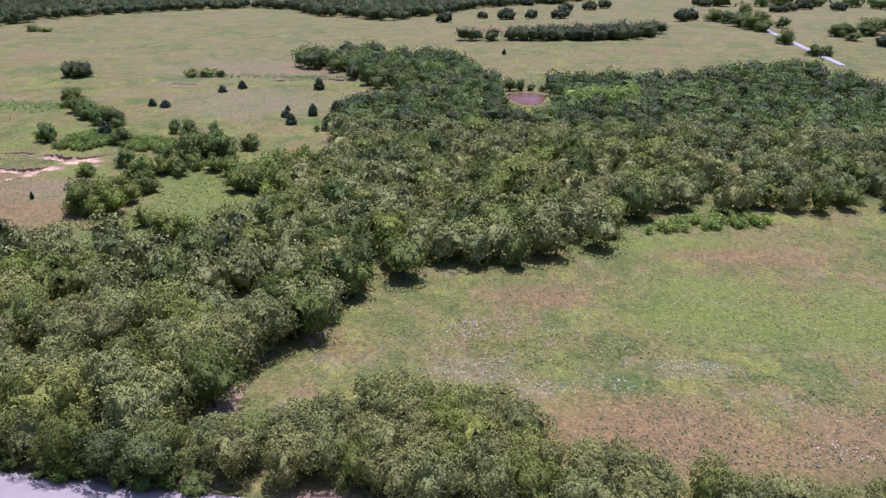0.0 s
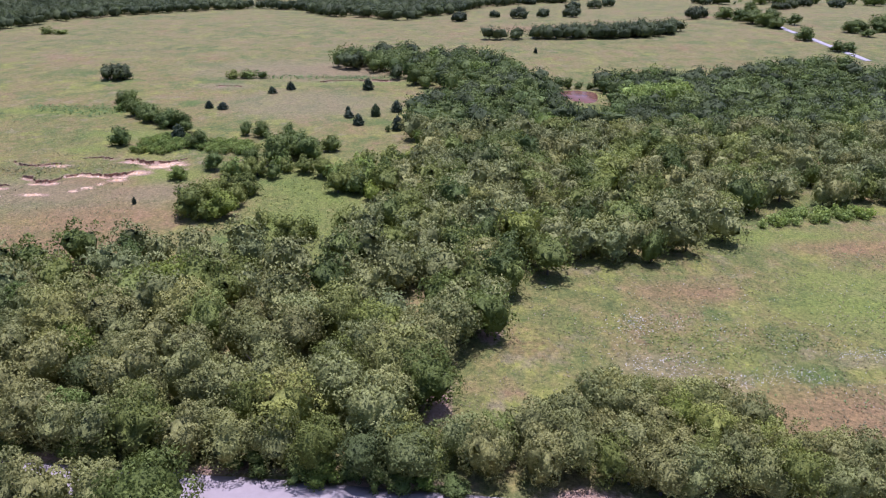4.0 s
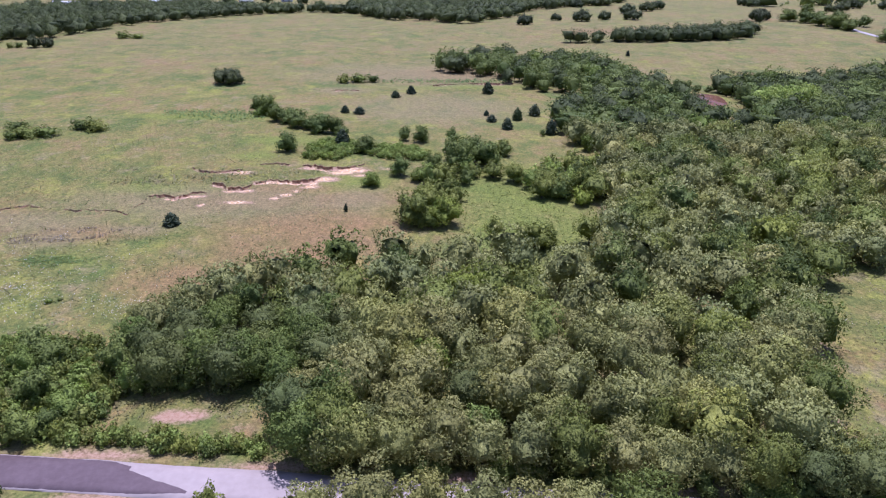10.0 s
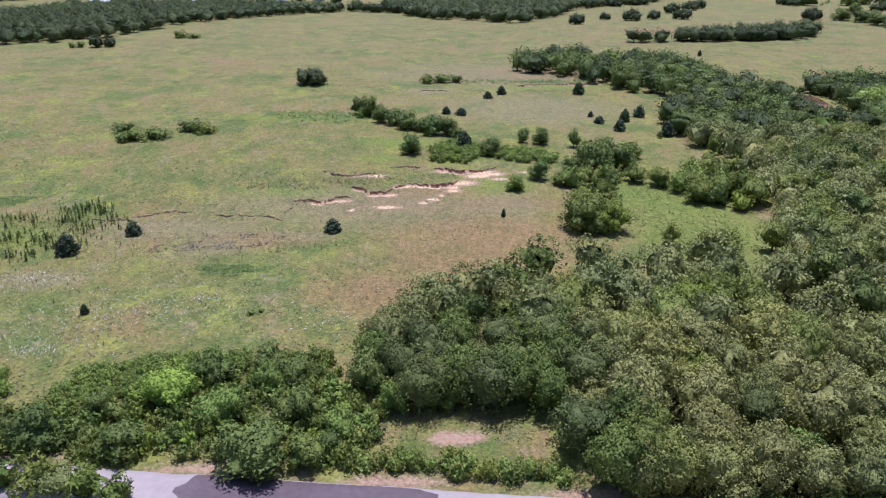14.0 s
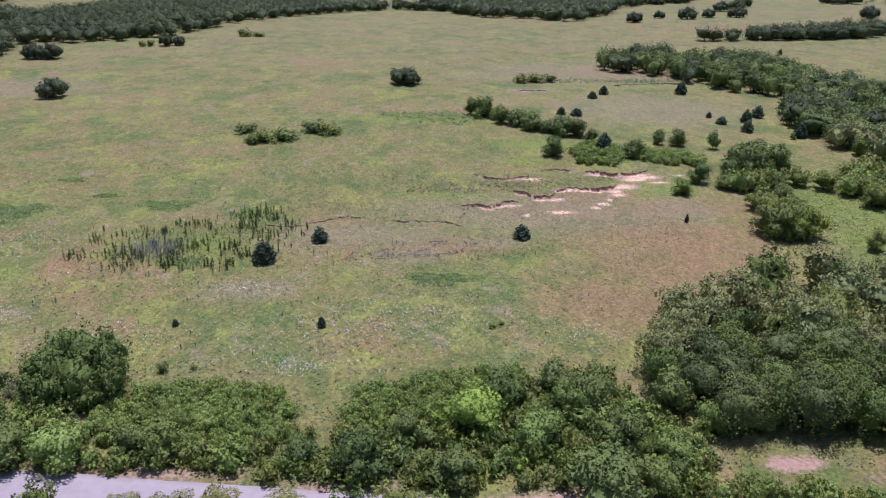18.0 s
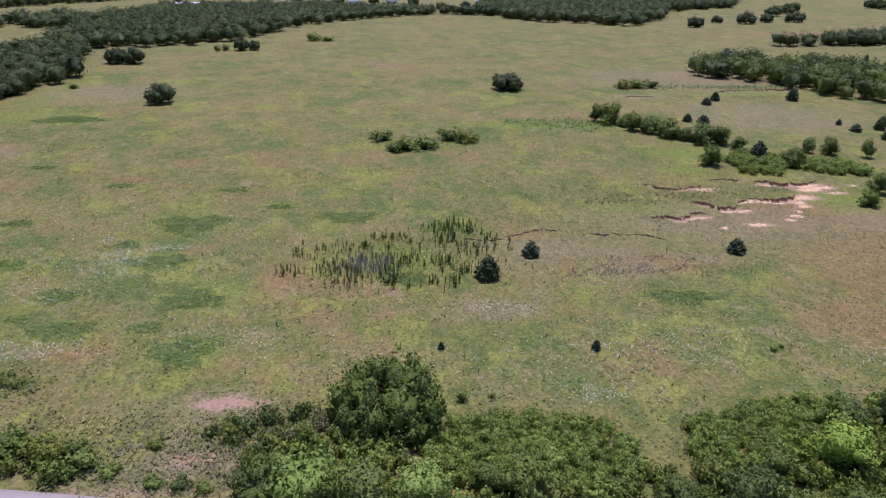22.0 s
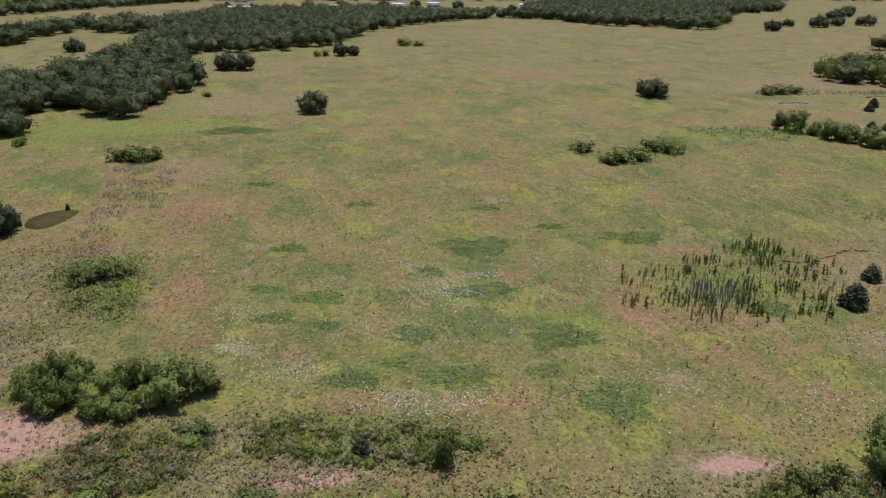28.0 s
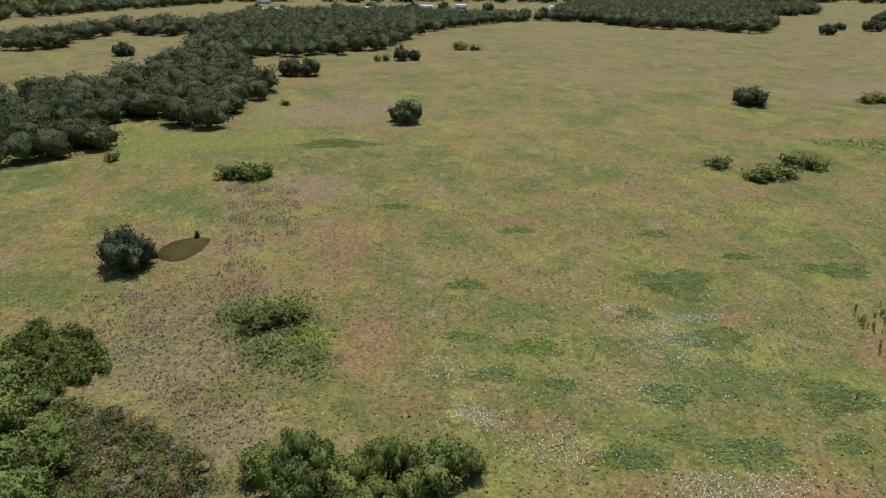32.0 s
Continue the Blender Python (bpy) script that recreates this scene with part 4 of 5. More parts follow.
NW_FRONT = [(-420, 190), (-367, 227), (-362, 229), (-357, 243), (-369, 258), (-360, 268), (-346, 269), (-340, 258), (-334, 262), (-334, 274), (-332, 293), (-325, 302), (-327, 320), (-334, 338), (-345, 380), (-345, 400), (-317, 406), (-297, 420), (-286, 436), (-279, 460), (-271, 486), (-245, 545), (-209, 592), (-178, 628), (-150, 634), (-117, 622), (-105, 640)]
NW_BACK = [(-118, 655), (-150, 655), (-200, 652), (-235, 668), (-290, 700), (-345, 655), (-372, 642), (-388, 622), (-402, 562), (-400, 526), (-431, 528), (-443, 511), (-453, 492), (-460, 466), (-478, 448), (-540, 428), (-540, 398), (-458, 414), (-447, 409), (-441, 413), (-440, 428), (-444.5, 450), (-439.5, 456), (-435.5, 468), (-437, 487), (-432, 490), (-420, 473), (-408, 469), (-397, 472), (-385, 452), (-376, 397), (-381, 370), (-385, 350), (-386, 334), (-388, 321), (-400, 310), (-420, 285), (-520, 250)]
far_shapes = shapes(7, 360, 5.3, 7.8, 0.0, 16, 230, 0.62, 1, [7], 3, 0.4, 0.25, 0.88)
wx, wy = scatter(NW_FRONT + NW_BACK, 8.0, 21)
edge_shapes = shapes(6, 390, 5.2, 7.8, 0.0, 20, 640, 0.48, 2, [7], 3, 0.4, 0.25, 0.84)
front = wy < 330
wood("far_oak_edge", wx[front], wy[front], edge_shapes, LEAVES, "near end of the long dark oak wood", 122, 0.85, 1.2)
wx, wy = wx[~front], wy[~front]
wood("far_oak_wood", wx, wy, far_shapes, LEAVES, "long dark oak wood along the far side of the pasture", 22, 0.85, 1.2)
wx, wy = scatter([(-135, 640), (-118, 592), (-98, 555), (-71, 553), (-57, 529), (-46, 528), (-35, 527), (-22, 552), (2, 580), (17, 635), (60, 692), (111, 716), (150, 800), (100, 900), (-80, 880), (-125, 760)], 9.5, 23)
wood("north_wood", wx, wy, far_shapes, LEAVES, "far oak wood at the end of the pasture", 24, 1.1, 1.5)
wx, wy = scatter([(4, 422), (13, 419), (40, 417), (75, 419), (100, 420), (123, 436), (136, 458), (100, 448), (68, 436), (30, 425)], 5.2, 25)
wood("island_grove", wx, wy, far_shapes, LEAVES, "long low grove of oaks standing alone in the pasture", 26, 0.85, 1.15)
wx, wy = scatter([(-590, 470), (-545, 500), (-529, 549), (-523, 576), (-513, 615), (-501, 672), (-480, 755), (-446, 840), (-470, 850), (-505, 760), (-528, 675), (-540, 615), (-552, 575), (-570, 530), (-620, 490)], 9.5, 127)
wood("western_wood", wx, wy, far_shapes, LEAVES, "dark belt of oaks between two far fields", 128, 1.0, 1.4)
tiny_shapes = shapes(4, 380, 15, 10, 0.0, 12, 45, 3.8, 1, [7, 7, 7, 8])
for nm, poly in (("distant_wood", [(-1500, 900), (-560, 640), (-530, 700), (-420, 880), (-300, 900), (-140, 960), (60, 960), (300, 900), (900, 1000), (1400, 1300), (-1500, 1300)]), ("distant_trees", [(234, 690), (280, 640), (331, 680), (500, 660), (900, 800), (600, 760), (330, 720)])):
    wx, wy = scatter(poly, 34, 27)
    wood(nm, wx, wy, tiny_shapes, LEAVES, "distant dark tree line on the horizon", 28, 0.8, 1.2)

# hedge of oaks between the road and the east field
wx, wy = scatter([(-30, 66.5), (0, 62), (40, 57.5), (60, 55.2), (60, 60), (34, 61), (30, 64), (20, 66), (13, 69), (10, 77), (4, 80), (-7, 81), (-10, 74), (-18, 71), (-28, 70)], 3.7, 31)
for n, (x, y) in enumerate(zip(wx, wy)):
    s = r.uniform(0.62, 0.86)
    plant("oak_tree", f"oak{r.integers(8)}", x, y, s, r.uniform(0, 360), "bushy oak in the belt between road and meadow", "tree", "oaks of the roadside belt")

# ---- trees that stand alone or in small groups: (x, y, crown width, height) ----
def lone(table, k, base_r, base_h, name, label, group=""):
    q = np.random.default_rng(len(table) + int(base_h * 10))
    for n, (x, y, w, h) in enumerate(table):
        s = w / (2 * base_r)
        plant(name, f"{k}{n % 3}", x, y, s, q.uniform(0, 360), label, "tree" if "tree" in name else "shrub" if name != "red_cedar" else "cedar", group, h / (base_h * s) * q.uniform(0.9, 1.1))


lone([(-157, 304, 14, 8.5), (-280, 274, 12, 8), (-328, 171, 10.5, 8)], "lone", 4.6, 8.0, "oak_tree", "dark spreading oak standing alone in the pasture")
lone([(-3, 514, 13, 8), (25, 546, 9, 6.5), (42, 536, 15, 9), (61, 546, 11, 7), (82, 546, 15, 9), (120, 633, 15, 9), (137, 655, 13, 9), (95, 605, 15, 9), (74, 696, 13, 8), (97, 714, 13, 9), (164, 521, 13, 9), (174, 535, 14, 9), (232, 696, 15, 9), (234, 680, 13, 8), (264, 606, 9, 7), (271, 606, 12, 7), (283, 619, 13, 8), (305, 640, 16, 9), (330, 632, 16, 9), (240, 402, 13, 8)], "lone", 4.6, 8.0, "oak_tree", "round oak scattered in the far pasture", "oaks of the far pasture")
lone([(187, 521, 14, 8), (191, 505, 14, 9), (192, 487, 15, 8.5), (194, 472, 14, 8), (197, 461, 12, 7), (207, 494, 14, 9), (203, 512, 13, 8), (229, 576, 11, 9), (216, 478, 10, 8), (188, 409, 10, 8), (189, 376, 9, 6), (195, 376, 8, 5), (231, 438, 11, 7), (240, 445, 12, 7), (232, 421, 9, 5), (258, 451, 16, 9), (250, 441, 12, 6), (268, 440, 13, 8), (277, 462, 15, 9)], "dark", 3.2, 7.5, "elm_tree", "leafy green tree beside the far gravel lane", "trees along the far lane")
lone([(-324, 354, 11, 8.5), (-317, 355, 11, 8), (-279, 397, 8, 7), (-273, 399, 7, 6), (-335, 283, 7, 5), (-405, 402, 11, 7)], "lone", 4.6, 8.0, "oak_tree", "oak standing before the far wood")
# bright trees of the small glade and along the creek
lone([(-82, 150, 8.5, 7.4), (-75, 149.5, 8, 7), (-79, 156, 7, 6.5), (-73.5, 157, 5, 5), (-78, 165, 6, 5), (-73, 166, 5, 5), (-73, 178, 6, 5), (-61, 181, 6, 5), (-56, 178, 6, 5.5), (-57.5, 137, 8, 6.2), (-54, 139.5, 5, 4.4), (-51, 166, 6, 5.5), (-47, 167, 7, 6), (-65, 143, 4.5, 4.5), (-49, 174, 6, 5), (-41, 170, 6, 6)], "elm", 3.2, 7.5, "elm_tree", "bright green leafy tree at the edge of the glade", "trees round the glade")
lone([(-69, 188, 9, 8), (-62, 191, 9, 7.5), (-65, 196, 8, 7), (-117, 203, 6, 6), (-95, 203, 6.5, 5), (-70, 211, 3.8, 6), (-79, 214, 5, 5), (-84, 216, 4, 4), (-85, 182, 5.5, 5), (-92, 174.5, 4.8, 4), (-80, 178, 5, 4), (-135, 252, 5, 5.5), (-131, 249, 7, 6.8), (-127.5, 245, 4, 4), (-126.5, 239.5, 6, 5.5), (-122, 237, 7, 5), (-118.5, 232, 7.5, 6.2), (-114, 229, 5, 4), (-110.5, 225.5, 8, 6.2), (-106, 224, 6.5, 5.5), (-103, 218, 4.5, 4), (-76, 186, 5, 5), (-56, 200, 5, 5)], "dark", 3.2, 7.5, "elm_tree", "green leafy tree beside the dry creek", "trees along the creek")
lone([(-105, 252, 3.2, 2.8), (-100, 251, 4, 2.9), (-88, 279, 3.6, 3), (-82, 286, 3.8, 3.2), (-51.5, 288, 4.6, 4.8), (-39, 250, 4.2, 4), (-46, 243, 3.6, 4.2), (-51, 231, 3.8, 3.6), (-55, 241, 3.6, 2.6), (-56, 249, 2, 2), (-38, 224, 4, 5), (-30, 212, 4, 4.4), (-102, 208, 4.8, 5.5), (-182, 138.5, 4.4, 4.6), (-173, 147.7, 3.2, 3.3), (-133.3, 149.5, 3.6, 3), (29, 373, 2.2, 3)], "cedar", 1.25, 3.4, "red_cedar", "dark green conical red cedar on open grass", "cedars of the pasture")
lone([(-191, 115.5, 1.0, 1.2), (-169, 114.6, 1.4, 1.9), (-97, 157.5, 1.0, 1.9), (-258, 106.8, 2.2, 2.0), (-320, 183.5, 1.0, 1.6)], "cedar", 1.25, 3.4, "red_cedar", "small dark cedar seedling in the pasture", "young cedars")
lone([(-203, 226, 7, 3.0), (-196, 217, 8.5, 3.4), (-191, 218.5, 7, 3.2), (-184, 227, 7.5, 4.0), (-179, 225, 7, 3.2), (-199, 214.5, 5, 2.2), (-321, 217, 6, 3.6), (-317, 216.5, 7, 4.0), (-313.5, 218, 5, 3.0), (-303, 150.5, 6.5, 3), (-300, 152.5, 5.5, 2.8), (-305.5, 152, 3.5, 2), (-351, 231, 4, 2.5), (-248, 437, 9, 4), (-240, 437, 7, 3), (-319, 298, 4, 2), (-110, 309, 7, 4), (-104, 310, 7, 4), (-98, 310, 6, 3.5), (-290, 394, 4, 3), (-286, 395, 4, 3)], "bush", 1.9, 3.3, "shrub", "dark rounded shrub low in the pasture", "shrubs of the pasture")
lone([(-24, 207, 4.5, 4.2), (-31, 205, 4.5, 5), (-20, 197, 4, 4), (-27, 196, 5, 5), (-36, 186, 4, 4), (-41, 222, 2, 2)], "dark", 3.2, 7.5, "young_oak_tree", "young grey-green oak before the wood's edge", "young oaks of the wood's edge")
lone([(15, 285, 7, 6), (20.5, 288, 6, 6), (25.5, 290, 6, 5.6), (30, 291, 4, 4.6), (34.5, 291.5, 4, 2.8), (39, 290.5, 4, 3), (45, 289, 7, 6), (50, 294, 7, 6)], "dark", 3.2, 7.5, "elm_tree", "dark green tree on the bank of the pond", "trees round the pond")
# roadside trees and bushes, west of the wood
plant("elm_tree", "dome0", -198, 99, 1.0, 0, "large dense dark green tree behind the hedge", "tree")
lone([(-148, 89.5, 7, 6), (-136, 92.5, 4.5, 4.6), (-180, 90, 3.4, 3.2), (-206, 85.4, 8.5, 5.6), (-141, 86, 6, 4.6), (-119.5, 88.5, 4.6, 4.6), (-194, 84.6, 6.5, 4.6), (-126, 83, 5, 4)], "sumac", 3.2, 7.5, "elm_tree", "bright green leafy tree in the roadside hedge", "trees of the roadside hedge")
lone([(-200.5, 84.8, 6.5, 4.6), (-211, 86.6, 6.5, 4.6), (-151, 80.6, 6, 4.6), (-135, 77.8, 8.4, 5.6), (-129.5, 78.2, 5, 4.4), (-161, 82.2, 6.5, 5), (-183.5, 85.5, 5.5, 4.4), (-187.5, 86.5, 4, 3.2), (-144, 95, 6, 5.4), (-133, 94, 6, 5), (-131, 86, 6, 4.8), (-123, 93, 6, 5.5), (-115, 89, 4, 4.4), (-112.5, 88.5, 3, 3), (-168, 84.5, 4.5, 3.6), (-156, 88, 4, 3.4), (-137, 97.5, 5, 4.6), (-127, 79.5, 4, 3.4)], "dark", 3.2, 7.5, "elm_tree", "dark green leafy tree in the roadside hedge", "trees of the roadside hedge")
lone([(-249, 104.5, 3.4, 4.2), (-267, 95.5, 5, 3.2), (-261, 94.6, 5.5, 3.4), (-255, 94.2, 5.5, 3.4), (-249.5, 94.4, 5.5, 3.6), (-244.5, 94.2, 6, 4), (-240, 93.4, 5, 3.4), (-235.5, 92.6, 5, 3.2), (-231, 92, 4, 2.6), (-252, 91.5, 5, 3), (-246, 91, 5, 3)] + [(-222.5, 88.6, 2.4, 1.0), (-219.5, 88, 2.6, 1.2), (-217, 87.6, 2.2, 1.0), (-227.5, 90.5, 2.6, 1.2), (-224, 94.6, 2.2, 0.9)], "bush", 1.9, 3.3, "shrub", "dark leafy bush beside the road", "bushes beside the road")
for x, y, s, turn in ((-294.5, 118.5, 0.62, 70), (-285.5, 119.5, 0.52, 200)):
    plant("elm_tree", "dome0", x, y, s, turn, "broad dark green tree in the clump by the bare earth", "tree", "clump by the bare earth", 1.1)
lone([(-289.5, 117, 5, 4), (-281, 117.5, 6.5, 4.8), (-298.5, 120, 4.5, 3.4), (-287, 115.5, 4.5, 3.2), (-283, 116, 4, 3), (-277.5, 119, 4, 3.4), (-289, 114.5, 4, 2.8), (-285.5, 113.8, 3.5, 2.4), (-294.5, 115.5, 4, 2.6)], "deep", 3.2, 7.5, "elm_tree", "dark leafy tree in the clump by the bare earth", "clump by the bare earth")
lone([(-326, 121, 8.5, 5.2), (-320.5, 117, 7, 4.6), (-328, 128, 8.5, 5), (-319, 122, 5, 3.4), (-332, 136, 8, 4.6), (-326, 114, 8, 5), (-317, 113.5, 4.5, 3), (-322, 127, 4.5, 2.8), (-326, 133, 4, 2.4), (-312, 112.5, 3.5, 2.2)], "deep", 3.2, 7.5, "elm_tree", "dark leafy tree at the edge of the thorn brush", "trees at the thorn brush")
lone([(-276, 111, 3.4, 1.5), (-264, 107.5, 3, 1.2), (-284, 100.2, 3.5, 1.4), (-268.4, 99.4, 4.5, 1.6), (-293, 101, 5, 3), (-309, 106, 5, 2.6)], "bush", 1.9, 3.3, "shrub", "small bright green bush among dry brush", "bushes below the clump")
verge_x = [-93, -89.5, -84, -80, -72.5, -69, -64, -61, -53, -50, -45, -42.4, -39.2, -36.4, -33.5, -30.6, -27.6]
lone([(x, road_mid(x) + (4.5 if x < -46 else 3.5) + 0.3 * math.sin(3 * x), 3.6 + 0.9 * math.sin(5 * x), 2.4 + 0.7 * math.cos(4 * x)) for x in verge_x], "dark", 3.2, 7.5, "shrub", "dark leafy bush at the foot of the roadside oaks", "bushes under the oaks")
lone([(-276.6, 108.6, 2.6, 1.1)], "sumac", 3.2, 7.5, "shrub", "low lime-green bush in brown brush")
# trees on the camera's side of the road
plant("elm_tree", "verge_elm0", -59.5, 58.5, 1.0, 40, "bright green tree on the near side of the road", "tree")
for n, (x, y, s) in enumerate([(-70, 59, 0.95), (-75.5, 60.5, 0.9), (-81, 61, 1.0), (-87, 61.5, 0.95), (-78, 55.5, 0.9), (-85, 56, 0.95), (-65.5, 60.5, 0.85), (-93, 62.5, 0.7)]):
    plant("oak_tree", f"oak{(2, 7, 0, 2, 4, 7, 1, 3)[n]}", x, y, s, 50 * n, "pale olive oak on the near side of the road", "tree", "oaks on the near side of the road")
lone([(-201, 77.5, 4, 3.5), (-193, 77, 4, 3.5), (-148.5, 72.6, 4, 3.4), (-152, 74, 5, 4), (-157.5, 75, 5.5, 4.2), (-162, 75.5, 4, 3), (-127, 67, 3, 2.6), (-104, 66, 3, 2.8)], "bush", 1.9, 3.3, "shrub", "scrubby bush on the near verge of the road", "bushes of the near verge")

for n, (x, y) in enumerate(((-184.5, 76), (-179.5, 75.6), (-175, 76), (-168.3, 76), (-155.3, 74.6))):
    plant("shrub", f"oak{(3, 6, 0, 4, 3)[n]}", x, y, 0.52 + 0.05 * (n % 3), 70 * n, "olive-grey oak scrub on the near verge of the road", "shrub", "bushes of the near verge", 0.62)

lone([(-189, 103, 1.6, 1.5), (-185, 103.6, 1.0, 0.8), (-143, 114.5, 1.4, 0.7), (-141.5, 115.2, 0.9, 0.6)], "bush", 1.9, 3.3, "shrub", "small green bush in the open grass", "small bushes in the pasture")

# ---- thickets ----
shrub_shapes = shapes(6, 420, 1.6, 2.4, 0.0, 11, 300, 0.36, 1, [5, 2, 2, 5, 8, 2], 3, 0.3, 0.25, 0.72, True)
wx, wy = scatter([(-222, 91), (-208, 86), (-194, 84.2), (-179, 82.4), (-158, 80), (-128, 76.6), (-104, 74), (-100, 77), (-117, 80.5), (-120, 86), (-126, 96), (-129, 101), (-138, 100.5), (-145, 100.5), (-153, 97), (-158, 94), (-162, 89), (-173, 89), (-174, 94), (-176, 98), (-185, 98), (-192, 96), (-205, 95.5), (-216, 97)], 2.0, 41)
low = wx > -121
wx, wy = wx[~low], wy[~low]
lx, ly = scatter([(-122, 76.6), (-99, 73.8), (-98, 76), (-121, 79.5)], 1.3, 141, 0.45)
wood("low_roadside_thicket", lx, ly, shrub_shapes, LEAVES, "low leafy thicket in front of the clearing", 142, 0.45, 0.8, "thicket")
mat_shapes = shapes(5, 480, 1.5, 2.2, 0.0, 9, 270, 0.27, 1, [5, 5, 2, 5, 5], 3, 0.4, 0.7, 0.74, True)
OPEN_VERGE = [(-230, 96), (-222, 97), (-213.5, 94.5), (-213, 89), (-216, 86), (-231, 88)]
MATS = ([(-195, 97), (-186, 99.5), (-178, 99.5), (-172, 97.5), (-169, 90), (-173, 85.5), (-184, 86.5), (-194, 88)], [(-163, 97), (-155, 100.5), (-146, 102), (-139, 102), (-141, 97), (-150, 94), (-158, 90), (-164, 89)])
for poly in MATS:
    sx, sy = scatter(poly, 1.0, 240, 0.6)
    wood("sumac_mat", sx, sy, mat_shapes, LEAVES, "even knee-deep sheet of bright green sumac behind the hedge", 241, 0.42, 0.76, "thicket")
free = ~(inside(MATS[0], wx, wy) | inside(MATS[1], wx, wy) | inside(OPEN_VERGE, wx, wy))
wx, wy = wx[free], wy[free]
wood("roadside_thicket", wx, wy, shrub_shapes, LEAVES, "dense bright green sumac thicket along the road", 42, 0.55, 1.15, "thicket")
wx, wy = scatter([(-112, 206), (-104, 201), (-92, 199), (-80, 194), (-76, 200), (-84, 206), (-95, 208), (-104, 214)], 2.2, 43)
wood("creek_thicket", wx, wy, mat_shapes, LEAVES, "low bright green thicket along the dry creek", 44, 0.8, 1.2, "thicket")
wx, wy = scatter([(-137, 253), (-128, 250), (-116, 234), (-104, 216), (-108, 215), (-122, 235), (-136, 246)], 4.4, 143)
wood("creek_bushes", wx, wy, shrub_shapes, LEAVES, "row of green bushes following the dry creek", 144, 0.7, 1.5, "thicket")
wx, wy = scatter([(-270, 97), (-255, 96.5), (-240, 95.5), (-226, 93.5), (-218, 94), (-217, 87.5), (-240, 89.6), (-270, 92.6)], 2.0, 247, 0.6)
shut = ~inside(OPEN_VERGE, wx, wy)
wood("verge_thicket", wx[shut], wy[shut], shrub_shapes, LEAVES, "dark green bushes and brambles along the road", 248, 0.5, 1.15, "thicket")
CREEK_MATS = ([(-112, 195), (-101, 194.5), (-98, 204), (-104, 214), (-111, 206)], [(-92, 195.5), (-81, 195.5), (-79, 206), (-91, 208)])
for poly in CREEK_MATS:
    wx, wy = scatter(poly, 1.5, 250, 0.5)
    wood("sumac_patch", wx, wy, mat_shapes, LEAVES, "low patch of pale green sumac by the creek", 251, 0.6, 0.9, "thicket")
glade = shapes(6, 460, 2.8, 5.2, 0.0, 15, 480, 0.52, 2, [2, 8, 5, 2, 8, 2], 4, 0.32, 0.2)
GLADE = [(-71, 160), (-66, 176), (-55, 174), (-54, 160), (-46, 161), (-41, 158), (-44, 146), (-47, 136), (-55, 131), (-62, 134), (-63, 146), (-70, 147)]
wx, wy = scatter([(-88, 148), (-71, 148), (-67, 160), (-68, 178), (-60, 188), (-56, 204), (-72, 200), (-80, 182), (-80, 166)], 7.4, 145)
gx2, gy2 = scatter([(-50, 161), (-41, 158), (-36, 182), (-30, 190), (-40, 192), (-57, 178)], 4.6, 146)
wx, wy = np.append(wx, gx2), np.append(wy, gy2)
open_grass = inside(GLADE, wx, wy)
wood("glade_bushes", wx[~open_grass], wy[~open_grass], glade, LEAVES, "bright green bushes and young trees round the glade", 147, 0.7, 1.15, "thicket")
brush_shapes = shapes(5, 440, 1.6, 1.15, 0.0, 10, 220, 0.32, 1, [4, 4, 8, 4, 7], 3, 0.25, 0.3)


def blade_mesh(x, y, tall, wide, r, lean=0.5):
    """Upright blades, three at each place, with one tip each."""
    n = len(x)
    g = ground(x, y)
    V = []
    for _ in range(3):
        a = r.uniform(0, 6.28, n)
        h = tall * r.uniform(0.5, 1.4, n)
        l = r.uniform(0.1, lean, n) * h
        c, s = np.cos(a), np.sin(a)
        V += [np.stack([x - s * wide, y + c * wide, g - 0.02], 1), np.stack([x + s * wide, y - c * wide, g - 0.02], 1), np.stack([x + c * l, y + s * l, g + h], 1)]
    v = np.stack(V, 1).reshape(-1, 3)
    return v, np.arange(len(v)).reshape(-1, 3)


def rough(name, poly, gap, tall, wide, mat, label, seed):
    """Feathery dry growth over an outlined stretch."""
    r = np.random.default_rng(seed)
    x, y = scatter(poly, gap, seed, 0.6)
    clump = np.sin(x * 1.1 + 2 * np.sin(y * 0.7)) + np.sin(y * 1.3 + 2 * np.sin(x * 0.5)) + r.normal(size=len(x)) * 0.6
    k = clump > -0.6
    x, y, clump = x[k] + r.normal(size=k.sum()) * 1.2, y[k] + r.normal(size=k.sum()) * 1.2, clump[k]
    top = tall * (0.45 + 0.3 * np.clip(clump + 0.6, 0, 2))
    P = [np.stack([x + r.normal(size=len(x)) * 0.2, y + r.normal(size=len(x)) * 0.2, ground(x, y) + top * r.uniform(0.1, 1, len(x))], 1) for _ in range(3)]
    P = np.concatenate(P)
    v, t, nrm = blades(P, np.tile([0, -0.3, 0.8], (len(P), 1)), wide * 2.6, r, 0.8)
    tagged(new(name, make_mesh(name, v, t, [mat], None, None, unit(np.repeat(nrm, 3, 0) * 0.3 + [0, 0, 0.9]))), label, "brush", kind="stuff")


